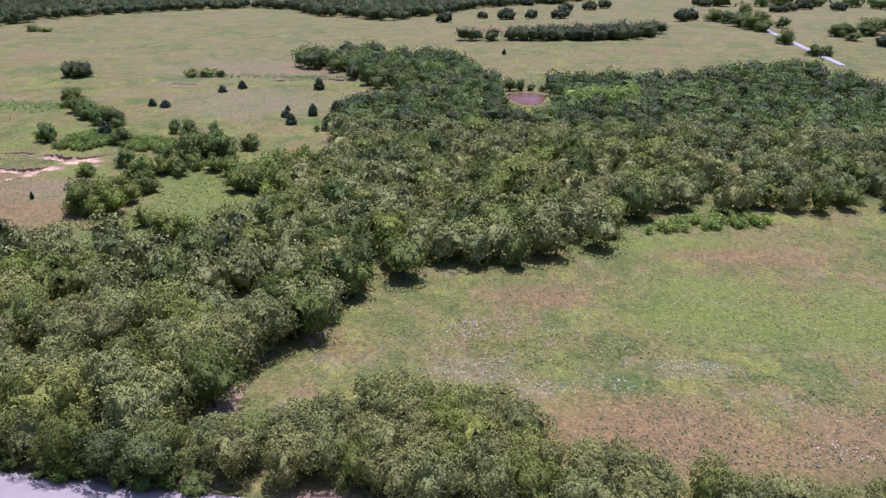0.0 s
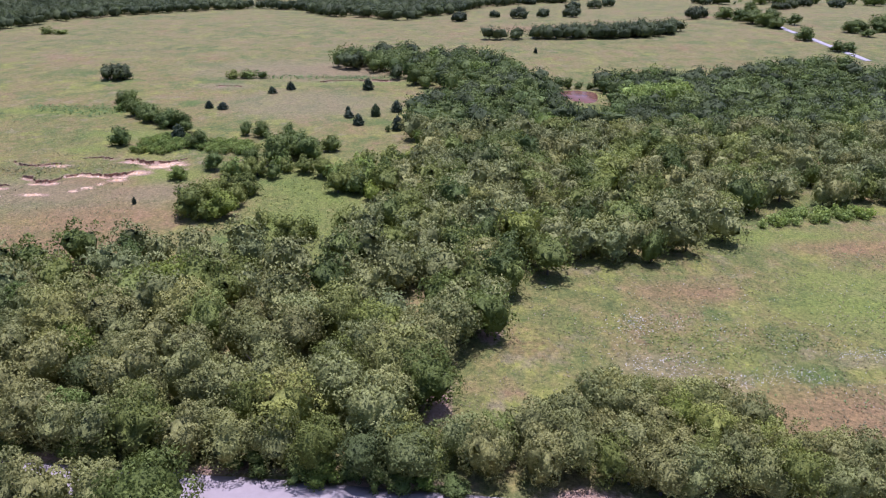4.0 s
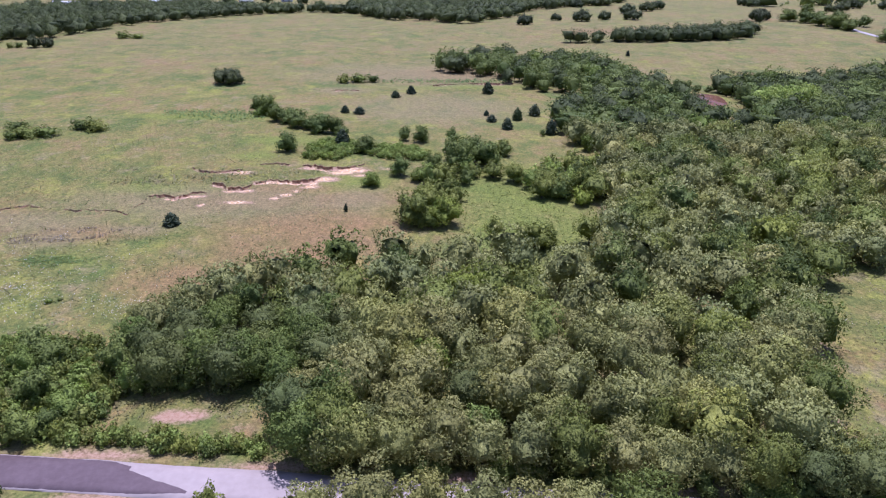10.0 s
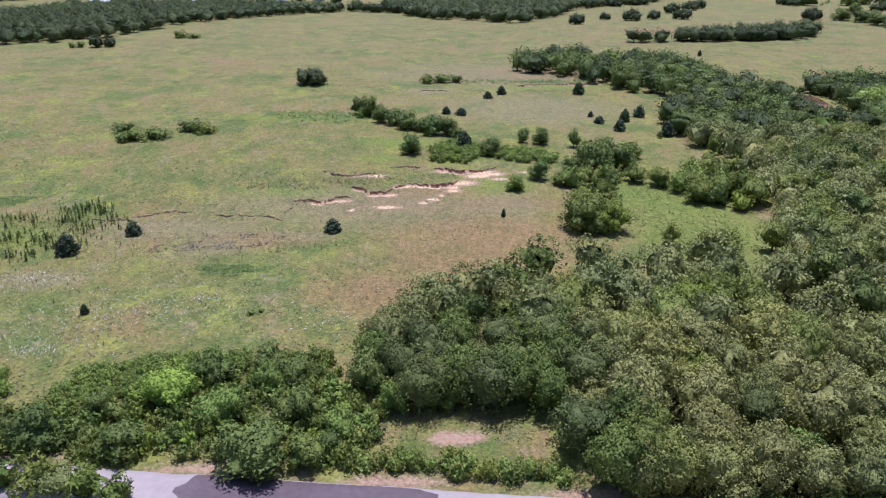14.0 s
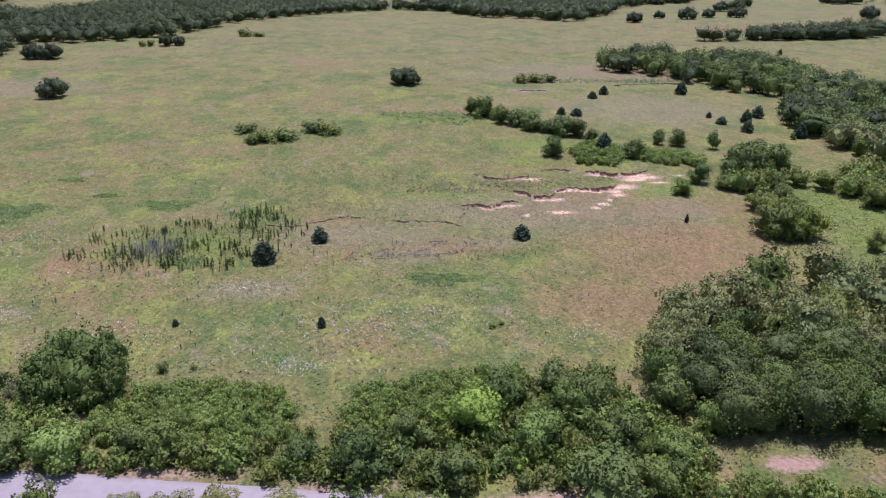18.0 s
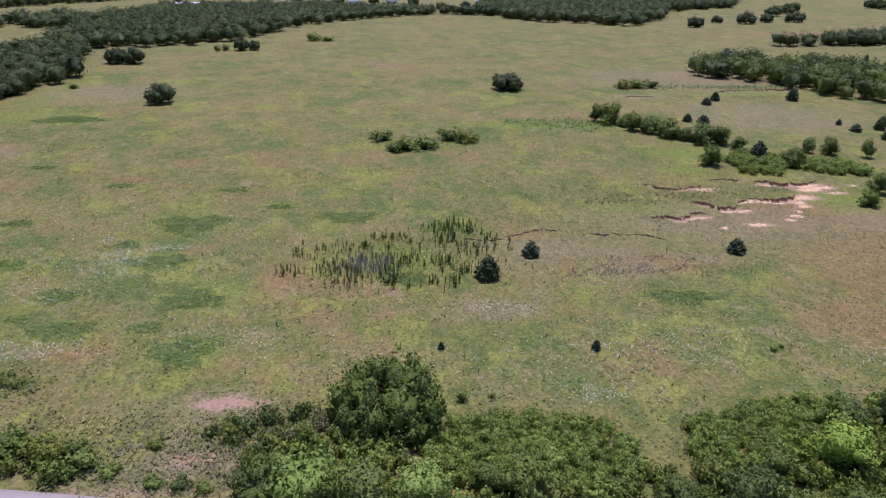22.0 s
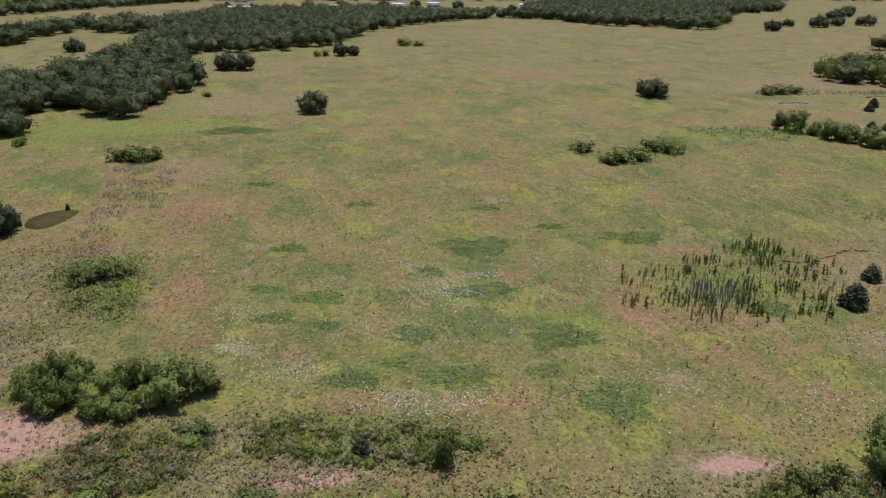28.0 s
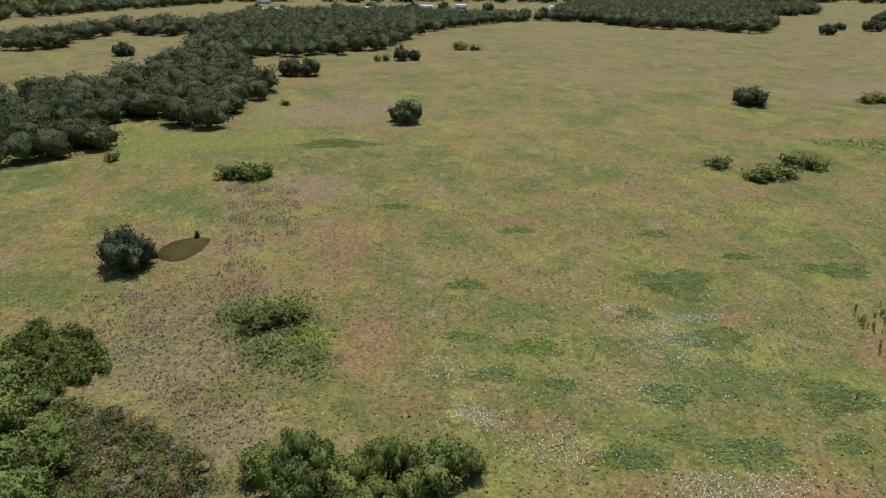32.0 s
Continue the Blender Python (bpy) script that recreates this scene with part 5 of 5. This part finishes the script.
STRAW = leaf_material("straw_grass", (0.16, 0.14, 0.065), (0.26, 0.225, 0.11), (0.36, 0.31, 0.17), 0.35)
THORN = [(-323, 133), (-313, 130), (-305, 123), (-302, 117.5), (-311, 114), (-326, 116)]
rough("thorn_brush", THORN, 0.3, 0.9, 0.085, TWIG, "feathery brown thorn brush beside the bare earth", 201)
rough("thorn_brush_green", THORN, 0.55, 0.8, 0.1, DARKELM, "olive leaves among the brown thorn brush", 202)
TRACK = [(-290, 107.5), (-286, 111.5), (-280, 112.5), (-274, 108.5), (-275.5, 104), (-280, 101), (-289, 101.5), (-291.5, 104)]
rough("track_brush", TRACK, 0.34, 0.7, 0.1, TWIG, "dark brown feathery brush below the tree clump", 203)
rough("track_straw", [(-276, 107), (-269.6, 107.4), (-262, 104.4), (-262, 99.6), (-276, 100.2)], 0.42, 0.5, 0.12, STRAW, "pale straw tussocks beside the brown brush", 222)
rough("track_brush_green", TRACK, 0.55, 0.6, 0.1, DEEP, "dark leaves in the brush below the tree clump", 218)
rough("straw_verge", [(-318, 121), (-303, 119), (-286, 113.5), (-270, 111), (-246, 107), (-222, 100), (-216, 96), (-240, 97), (-270, 103), (-318, 103)], 0.85, 0.4, 0.12, STRAW, "pale straw tussocks round the bare earth", 204)
rough("open_verge_brush", OPEN_VERGE, 0.5, 0.4, 0.12, BRUSH, "low olive-brown growth on the open verge", 224)
rough("open_verge_straw", OPEN_VERGE, 0.6, 0.35, 0.12, STRAW, "straw grass on the open verge", 225)
HEDGEB = [(-221, 98), (-213, 101.5), (-206, 102), (-206, 96), (-213, 93.5), (-221, 94)]
SCRUB = [(-274, 113), (-262, 114.5), (-246, 111), (-242, 105), (-258, 104), (-271, 106.5)]
rough("scrub_leaves", SCRUB, 0.42, 0.4, 0.12, DARKELM, "low dark green growth above the road", 215)
rough("scrub_straw", SCRUB, 0.7, 0.35, 0.12, BRUSH, "olive stems in the low growth above the road", 216)
rough("hedge_brush", HEDGEB, 0.4, 0.7, 0.12, DARKELM, "dark green brush at the end of the hedge", 219)
rough("hedge_brush_olive", HEDGEB, 0.6, 0.7, 0.12, BRUSH, "olive stems in the brush at the end of the hedge", 220)
rough("verge_brush", [(-262, 106), (-240, 101), (-222, 99), (-212, 97), (-222, 94), (-240, 96.5), (-262, 100)], 0.6, 0.5, 0.12, STRAW, "straw-coloured tussocks above the roadside bushes", 205)
MAT = [(-311, 154), (-306, 159), (-298, 160.5), (-296.5, 154), (-293, 139), (-297, 138), (-305, 143)]
rough("dry_grass", [(-326, 162), (-312, 168), (-299, 164), (-297, 136), (-300, 124), (-310, 131), (-322, 140)], 0.6, 0.3, 0.12, STRAW, "pale straw grass between the brush patches", 223)
rough("pasture_brush", MAT, 0.31, 0.6, 0.13, DEEP, "dark mat of brush round a shrub in the pasture", 206)
rough("pasture_brush_brown", MAT, 0.5, 0.5, 0.11, TWIG, "brown brush round a shrub in the pasture", 207)
WEEDS = ([(-321, 213), (-305, 213), (-301, 183), (-314, 183)], [(-315, 183), (-308, 183), (-303, 158), (-310, 158)], [(-332, 161), (-323, 162), (-313, 144), (-322, 143)], [(-315, 139), (-306, 138), (-301, 129), (-306, 124)], [(-165, 145), (-150, 148), (-138, 146), (-150, 140), (-168, 139)])
MAUVE = leaf_material("mauve_weeds", (0.17, 0.14, 0.098), (0.245, 0.205, 0.145), (0.32, 0.272, 0.2), 0.4)
for k, poly in enumerate(WEEDS):
    r = np.random.default_rng(230 + k)
    x, y = scatter(poly, 0.46, 230 + k, 0.7)
    w = np.sin(x * 0.9 + 2 * np.sin(y * 0.5)) + np.sin(y * 0.7 + k) + r.normal(size=len(x)) * 0.8 > 0.1
    v, t = blade_mesh(x[w], y[w], 0.36, 0.09, r, 1.1)
    tagged(new("weed_drift", make_mesh("weed_drift", v, t, [MAUVE], None, None, np.tile([0, -0.2, 0.98], (len(v), 1)))), "drift of dry mauve-brown weeds in the grass", "weeds", kind="stuff")
rough("creek_brush", [(-166, 252), (-138, 256), (-130, 244), (-140, 238), (-165, 246)], 0.8, 0.7, 0.16, HERB, "rank green growth at the creek's head", 208)
rough("bank_brush", [(-156, 176), (-146, 181), (-128, 183), (-120, 186), (-105, 187), (-104, 184), (-122, 180), (-140, 174)], 0.7, 0.5, 0.14, WEED, "rank grass along the earth banks", 209)
rough("far_brush", [(-95, 313), (-60, 314.5), (-40, 312), (-45, 309.5), (-66, 308.5), (-95, 309.5)], 0.8, 0.9, 0.2, HERB, "green growth along the far bank", 210)
rough("glade_grass", [(-72, 130), (-60, 128), (-48, 142), (-46, 156), (-56, 178), (-62, 180), (-70, 160)], 0.7, 0.25, 0.11, CLOVER, "lush green grass of the glade", 211)
rough("stand_growth", [(-216, 141), (-208, 153), (-187, 162), (-180, 158), (-180, 147), (-188, 138), (-199, 135)], 0.75, 0.7, 0.11, GREEN, "green undergrowth among the saplings", 221)
for nm, poly, low, high in (("thorn_mounds", THORN, 0.5, 0.95), ("track_mounds", TRACK, 0.4, 0.65), ("pasture_mounds", [(-309, 154), (-305, 157.5), (-299, 158.5), (-298, 153), (-295.5, 140), (-297, 140), (-303.5, 145)], 0.35, 0.6)):
    wx, wy = scatter(poly, 1.7, 212, 0.7)
    wood(nm, wx, wy, [(v, t, c, tv, tt, (9, 8, 4, 8, 4)[k]) for k, (v, t, c, tv, tt, _) in enumerate(brush_shapes)], LEAVES, "low mounds of dry brown brush", 213, low, high, "brush")
wx, wy = scatter([(-272, 112), (-262, 113), (-247, 110), (-243, 105.5), (-258, 104), (-270, 106)], 1.5, 45, 0.8)
wood("low_scrub", wx, wy, [(v, t, c, tv, tt, (8, 2, 4)[k % 3]) for k, (v, t, c, tv, tt, _) in enumerate(brush_shapes)], LEAVES, "low green scrub above the road", 46, 0.35, 0.75, "brush")
wx, wy = scatter([(-223, 94), (-214, 100.5), (-205, 102), (-203, 96), (-206, 92), (-214, 91)], 1.6, 345, 0.6)
shut = ~inside(OPEN_VERGE, wx, wy)
wood("hedge_end_thicket", wx[shut], wy[shut], [(v, t, c, tv, tt, (8, 8, 2, 8, 4, 8)[k]) for k, (v, t, c, tv, tt, _) in enumerate(shrub_shapes)], LEAVES, "low dark green thicket at the end of the hedge", 346, 0.4, 0.75, "thicket")
wx, wy = scatter([(-335, 152), (-326, 149), (-320, 140), (-326, 134), (-336, 140)], 1.4, 47, 0.5)
wood("green_scrub", wx, wy, [(v, t, c, tv, tt, (8, 8, 2)[k % 3]) for k, (v, t, c, tv, tt, _) in enumerate(shrub_shapes)], LEAVES, "dark green scrub at the pasture's edge", 48, 0.45, 0.8, "brush")
wx, wy = scatter([(43, 144), (59, 148), (76, 152), (72, 156), (56, 154)], 2.2, 148)
wood("meadow_scrub", wx, wy, [(v, t, c, tv, tt, 6) for k, (v, t, c, tv, tt, _) in enumerate(shrub_shapes)], LEAVES, "lime-green scrub at the edge of the meadow", 149, 0.7, 1.1, "thicket")
wx, wy = scatter([(44, 262), (60, 272), (76, 276), (74, 268), (58, 262), (46, 254)], 4.2, 47)
wood("willow_clump", wx, wy, [(v, t, c, tv, tt, 6) for v, t, c, tv, tt, _ in mid_shapes[:3]], LEAVES, "bright yellow-green willows beside the pond", 48, 0.9, 1.1, "tree clump")

# ---- herb patches, weeds, flowers ----
def carpet(name, table, density, size, low, high, mat, label, seed, up=0.6):
    r = np.random.default_rng(seed)
    P = []
    for cx, cy, rx, ry in table:
        n = int(density * math.pi * rx * ry)
        a, q = r.uniform(0, 6.28, n), np.sqrt(r.uniform(0, 1, n))
        q = q * (0.82 + 0.2 * np.sin(a * 3 + cx) + 0.12 * np.sin(a * 7 + cy)) * r.uniform(0.85, 1.12, n)
        x, y = cx + rx * q * np.cos(a), cy + ry * q * np.sin(a)
        P.append(np.stack([x, y, ground(x, y) + r.uniform(low, high, n)], 1))
    P = np.concatenate(P)
    v, t = sprays(P, np.tile([0, 0, 1.0], (len(P), 1)), size, r, up)
    return tagged(new(name, make_mesh(name, v, t, [mat], None, None, np.tile([0, 0, 1.0], (len(v), 1)))), label, "plants", kind="stuff")


carpet("herb_patches", HERBS, 22, 0.22, 0.02, 0.12, HERB, "dark green patches of low leafy herbs in the grass", 51, 0.3)
carpet("meadow_herbs", [(14, 97, 15, 9), (28, 97, 9, 5)], 2.4, 0.28, 0.03, 0.15, CLOVER, "scattered green herbs in the meadow", 52, 0.3)


carpet("meadow_clover", [(46, 89, 6, 2.4), (54, 84.5, 6, 2.2), (61, 82, 6, 2.2)], 5.0, 0.24, 0.02, 0.1, HERB, "dark green clover in the dry part of the meadow", 54, 0.25)


def tufts(name, n, xr, yr, tall, mat, label, seed, wide=0.12, avoid=None):
    """Upright grass and weed tufts: three narrow blades each."""
    r = np.random.default_rng(seed)
    x, y = r.uniform(*xr, n), yr[0] + (yr[1] - yr[0]) * r.uniform(0, 1, n) ** 1.6
    patch = np.sin(x * 0.21 + 2 * np.sin(y * 0.11)) + np.sin(y * 0.27 + 2 * np.sin(x * 0.07)) + r.normal(size=n) * 0.9
    k = (patch > 0) & (np.abs(y - road_mid(x)) > 4.5) & (blobs(x, y, BARE) < 0.25)
    x, y = x[k], y[k]
    v, t = blade_mesh(x, y, tall, wide, r, 1.8)
    return tagged(new(name, make_mesh(name, v, t, [mat], None, None, np.tile([0, -0.2, 0.98], (len(v), 1)))), label, "grass", kind="stuff")


tufts("grass_tufts", 30000, (-345, -95), (82, 235), 0.2, WEED, "knee-high tufts of olive and straw grass", 55)
tufts("meadow_tufts", 11000, (-28, 110), (68, 160), 0.16, STRAW, "tufts of meadow grass", 56)
tufts("dark_weeds", 900, (-340, -100), (95, 240), 0.55, BRUSH, "single tall dark weeds standing in the grass", 57, 0.1)


def flowers(name, table, seed):
    r = np.random.default_rng(seed)
    P = []
    for cx, cy, rx, ry, n in table:
        n = int(n * 1.5)
        x, y = cx + rx * r.normal(size=n) * 0.55, cy + ry * r.normal(size=n) * 0.55
        d = r.integers(max(1, n // 8), size=n)
        x, y = 0.35 * x + 0.65 * x[d] + r.normal(size=n) * 0.3, 0.35 * y + 0.65 * y[d] + r.normal(size=n) * 0.3
        k = np.abs(y - road_mid(x)) > 4
        x, y = x[k], y[k]
        P.append(np.stack([x, y, ground(x, y) + r.uniform(0.25, 0.5, len(x))], 1))
    P = np.concatenate(P)
    v, t = sprays(P, np.tile([0, 0, 1.0], (len(P), 1)), 0.13, r, 0.5)
    tagged(new(name, make_mesh(name, v, t, [PETAL])), "scattered heads of small white wildflowers in the pasture", "flowers", kind="stuff")


flowers("white_wildflowers", [(-248, 146, 8, 9, 320), (-277, 139, 6, 5, 220), (-275, 129, 7, 5, 260), (-246, 143, 5.5, 9, 300), (-252.5, 154, 2, 2, 90), (-240, 151, 4, 2, 140), (-252, 115.6, 10, 4, 200), (-256, 133, 9, 6, 220), (-267, 123, 10, 5, 300), (-249, 115, 12, 5, 420), (-182, 127, 10, 4.5, 240), (-160, 115, 22, 9, 620), (-190, 112, 30, 8, 420), (-170, 105, 10, 5, 260), (-235, 150, 30, 22, 500), (-222, 118, 16, 8, 320), (-130, 112, 10, 6, 160), (-230, 140, 60, 40, 1500), (-160, 125, 40, 25, 700), (-270, 160, 40, 40, 600)], 61)
flowers("meadow_wildflowers", [(5, 102, 8, 6, 200), (4, 89, 10, 5, 200), (14, 85.5, 9, 4, 150), (24, 87, 8, 3, 110), (38, 91.6, 8, 2.4, 150), (51, 72.6, 6, 2.6, 100), (20, 98, 24, 10, 160), (45, 82, 24, 6, 200), (30, 105, 50, 25, 260)], 62)

r = np.random.default_rng(63)
for nm, mat, n, label in (("green_forbs", HERB, 15000, "scattered low green forbs in the pasture"), ("straw_forbs", STRAW, 30000, "scattered straw-coloured forbs in the pasture"), ("olive_forbs", LIME, 22000, "scattered olive forbs in the pasture"), ("tan_forbs", BRUSH, 5000, "scattered tan weeds in the pasture")):
    x, y = r.uniform(-345, 105, n), 70 + 170 * r.uniform(0, 1, n) ** 1.5
    keep = (np.sin(x * 0.17 + 3 * np.sin(y * 0.09)) + np.sin(y * 0.23 + n) + r.normal(size=n) > 0.2) & (np.abs(y - road_mid(x)) > 4.5) & ((x < -125) | (x > -10)) & (blobs(x, y, BARE) < 0.25)
    x, y = x[keep], y[keep]
    v, t, _ = blades(np.stack([x, y, ground(x, y) + r.uniform(0.05, 0.3, len(x))], 1), np.tile([0, -0.2, 1.0], (len(x), 1)), 0.32, r, 0.4)
    tagged(new(nm, make_mesh(nm, v, t, [mat], None, None, np.tile([0, 0, 1.0], (len(v), 1)))), label, "plants", kind="stuff")

# sapling stand in the pasture
q = np.random.default_rng(71)
STAND = [(-217, 141), (-216, 150), (-208, 154), (-199, 157), (-186, 164), (-179, 159), (-178, 146), (-186, 137), (-199, 133), (-209, 136)]
cx_, cy_ = scatter(STAND, 4.2, 72, 0.5)
pick = q.integers(len(cx_), size=640)
sx, sy = cx_[pick] + q.normal(size=640) * 1.5, cy_[pick] + q.normal(size=640) * 1.3
sx, sy, extra_x, extra_y = sx[:290], sy[:290], sx[290:], sy[290:]
for x, y in zip(sx, sy):
    plant("sapling", f"sapling{q.integers(6)}", x, y, 0.3 + 0.66 * q.uniform() ** 1.3, q.uniform(0, 360), "slim upright sapling with sparse dark leaves", "sapling", "sapling stand")
young, bark = [], []
for x, y in zip(extra_x, extra_y):
    st, lf = SAPS[q.integers(6)]
    k, lift = q.uniform(0.3, 0.8), np.array([x, y, at(x, y)])
    bark.append((st[0] * k + lift, st[1]))
    young.append((lf[0] * k + lift, lf[1]))
(bv, bt), (lv, lt) = join(bark), join(young)
v, t = join([(bv, bt), (lv, lt)])
tagged(new("sapling_undergrowth", make_mesh("sapling_undergrowth", v, t, [BARK, DARKELM], (np.arange(len(t)) >= len(bt)).astype(int))), "crowded small saplings between the taller ones", "saplings", kind="stuff")
sx, sy = np.append(q.uniform(-235, -165, 40), q.uniform(-160, -130, 12)), np.append(q.uniform(105, 150, 40), q.uniform(138, 150, 12))
for x, y in zip(sx, sy):
    plant("weed_stalk", f"sapling{q.integers(1, 3)}", x, y, q.uniform(0.25, 0.5), q.uniform(0, 360), "short dark weed stalk in open grass", "weed", "single weed stalks")
sx, sy = q.normal(-202.5, 3.2, 240), q.normal(143, 2.6, 240)
v, t = join([limb((x, y, at(x, y) - 0.05), (x + q.normal() * 0.12, y + q.normal() * 0.12, at(x, y) + q.uniform(1.0, 2.2)), 0.05, 0.03, 3) for x, y in zip(sx, sy)])
tagged(new("dry_stalks", make_mesh("dry_stalks", v, t, [DEAD])), "leafless grey-mauve dry stalks among the saplings", "dead plants", kind="stuff")


# ---- far buildings ----
def box(x0, x1, y0, y1, z0, z1):
    v = np.array([(x, y, z) for z in (z0, z1) for y in (y0, y1) for x in (x0, x1)], float)
    f = [(0, 2, 3), (0, 3, 1), (4, 5, 7), (4, 7, 6), (0, 1, 5), (0, 5, 4), (2, 6, 7), (2, 7, 3), (0, 4, 6), (0, 6, 2), (1, 3, 7), (1, 7, 5)]
    return v, np.array(f)


def house(name, x, y, w, d, h, turn, wall_mat, label):
    base = new(name)
    base.matrix_basis = pose(x, y, at(x, y), 0, 0, turn)
    part("wall", make_mesh("wall", *box(-w / 2, w / 2, -d / 2, d / 2, -0.5, h), [wall_mat]), base)
    o, rise = 0.5, d * 0.22
    v = np.array([(-w / 2 - o, -d / 2 - o, h), (w / 2 + o, -d / 2 - o, h), (w / 2 + o, d / 2 + o, h), (-w / 2 - o, d / 2 + o, h), (-w / 2 - o, 0, h + rise), (w / 2 + o, 0, h + rise)])
    part("roof", make_mesh("roof", v, [(0, 1, 5), (0, 5, 4), (2, 3, 4), (2, 4, 5), (0, 4, 3), (1, 2, 5), (0, 3, 2), (0, 2, 1)], [ROOF]), base, "white metal roof")
    for k in range(max(2, int(w / 6))):
        cx = -w / 2 + (k + 0.5) * w / max(2, int(w / 6))
        low = 0.1 if k == 1 else 0.9
        opening = part("door" if k == 1 else "window", make_mesh("opening", *box(cx - 0.75, cx + 0.75, -d / 2 - 0.05, -d / 2 + 0.02, low - 0.12, 2.22), [ROOF]), base)
        part("pane", make_mesh("pane", *box(cx - 0.6, cx + 0.6, -d / 2 - 0.09, -d / 2 - 0.02, low, 2.1), [DARKGLASS]), opening)
    return tagged(base, label, "building")


house("long_shed", -110, 775, 34, 12, 3.2, 2, SIDING, "long low farm shed with white metal roof")
house("barn", 37, 925, 26, 12, 3.5, -4, SIDING, "distant barn with white metal roof among trees")
for hx_, hy_, hw, turn in ((-385, 667, 12, 12), (-376, 672, 9, 30), (-319, 706, 12, -8), (-303, 715, 13, 5), (-280, 718, 10, 15), (-248, 770, 12, -12), (-212, 800, 11, 0), (-412, 840, 14, 8)):
    house("farmhouse", hx_, hy_, hw, 8, 3, turn, SIDING, "small far house with pale walls and white roof")
lone([(-165, 700, 12, 8), (-140, 745, 11, 7), (-60, 800, 12, 8), (-190, 760, 13, 9), (-370, 678, 12, 8), (-390, 672, 11, 8), (-300, 735, 13, 9), (-262, 752, 13, 9), (-230, 790, 13, 9), (-330, 730, 13, 9)], "lone", 4.6, 8.0, "oak_tree", "far oak near the houses", "oaks near the houses")
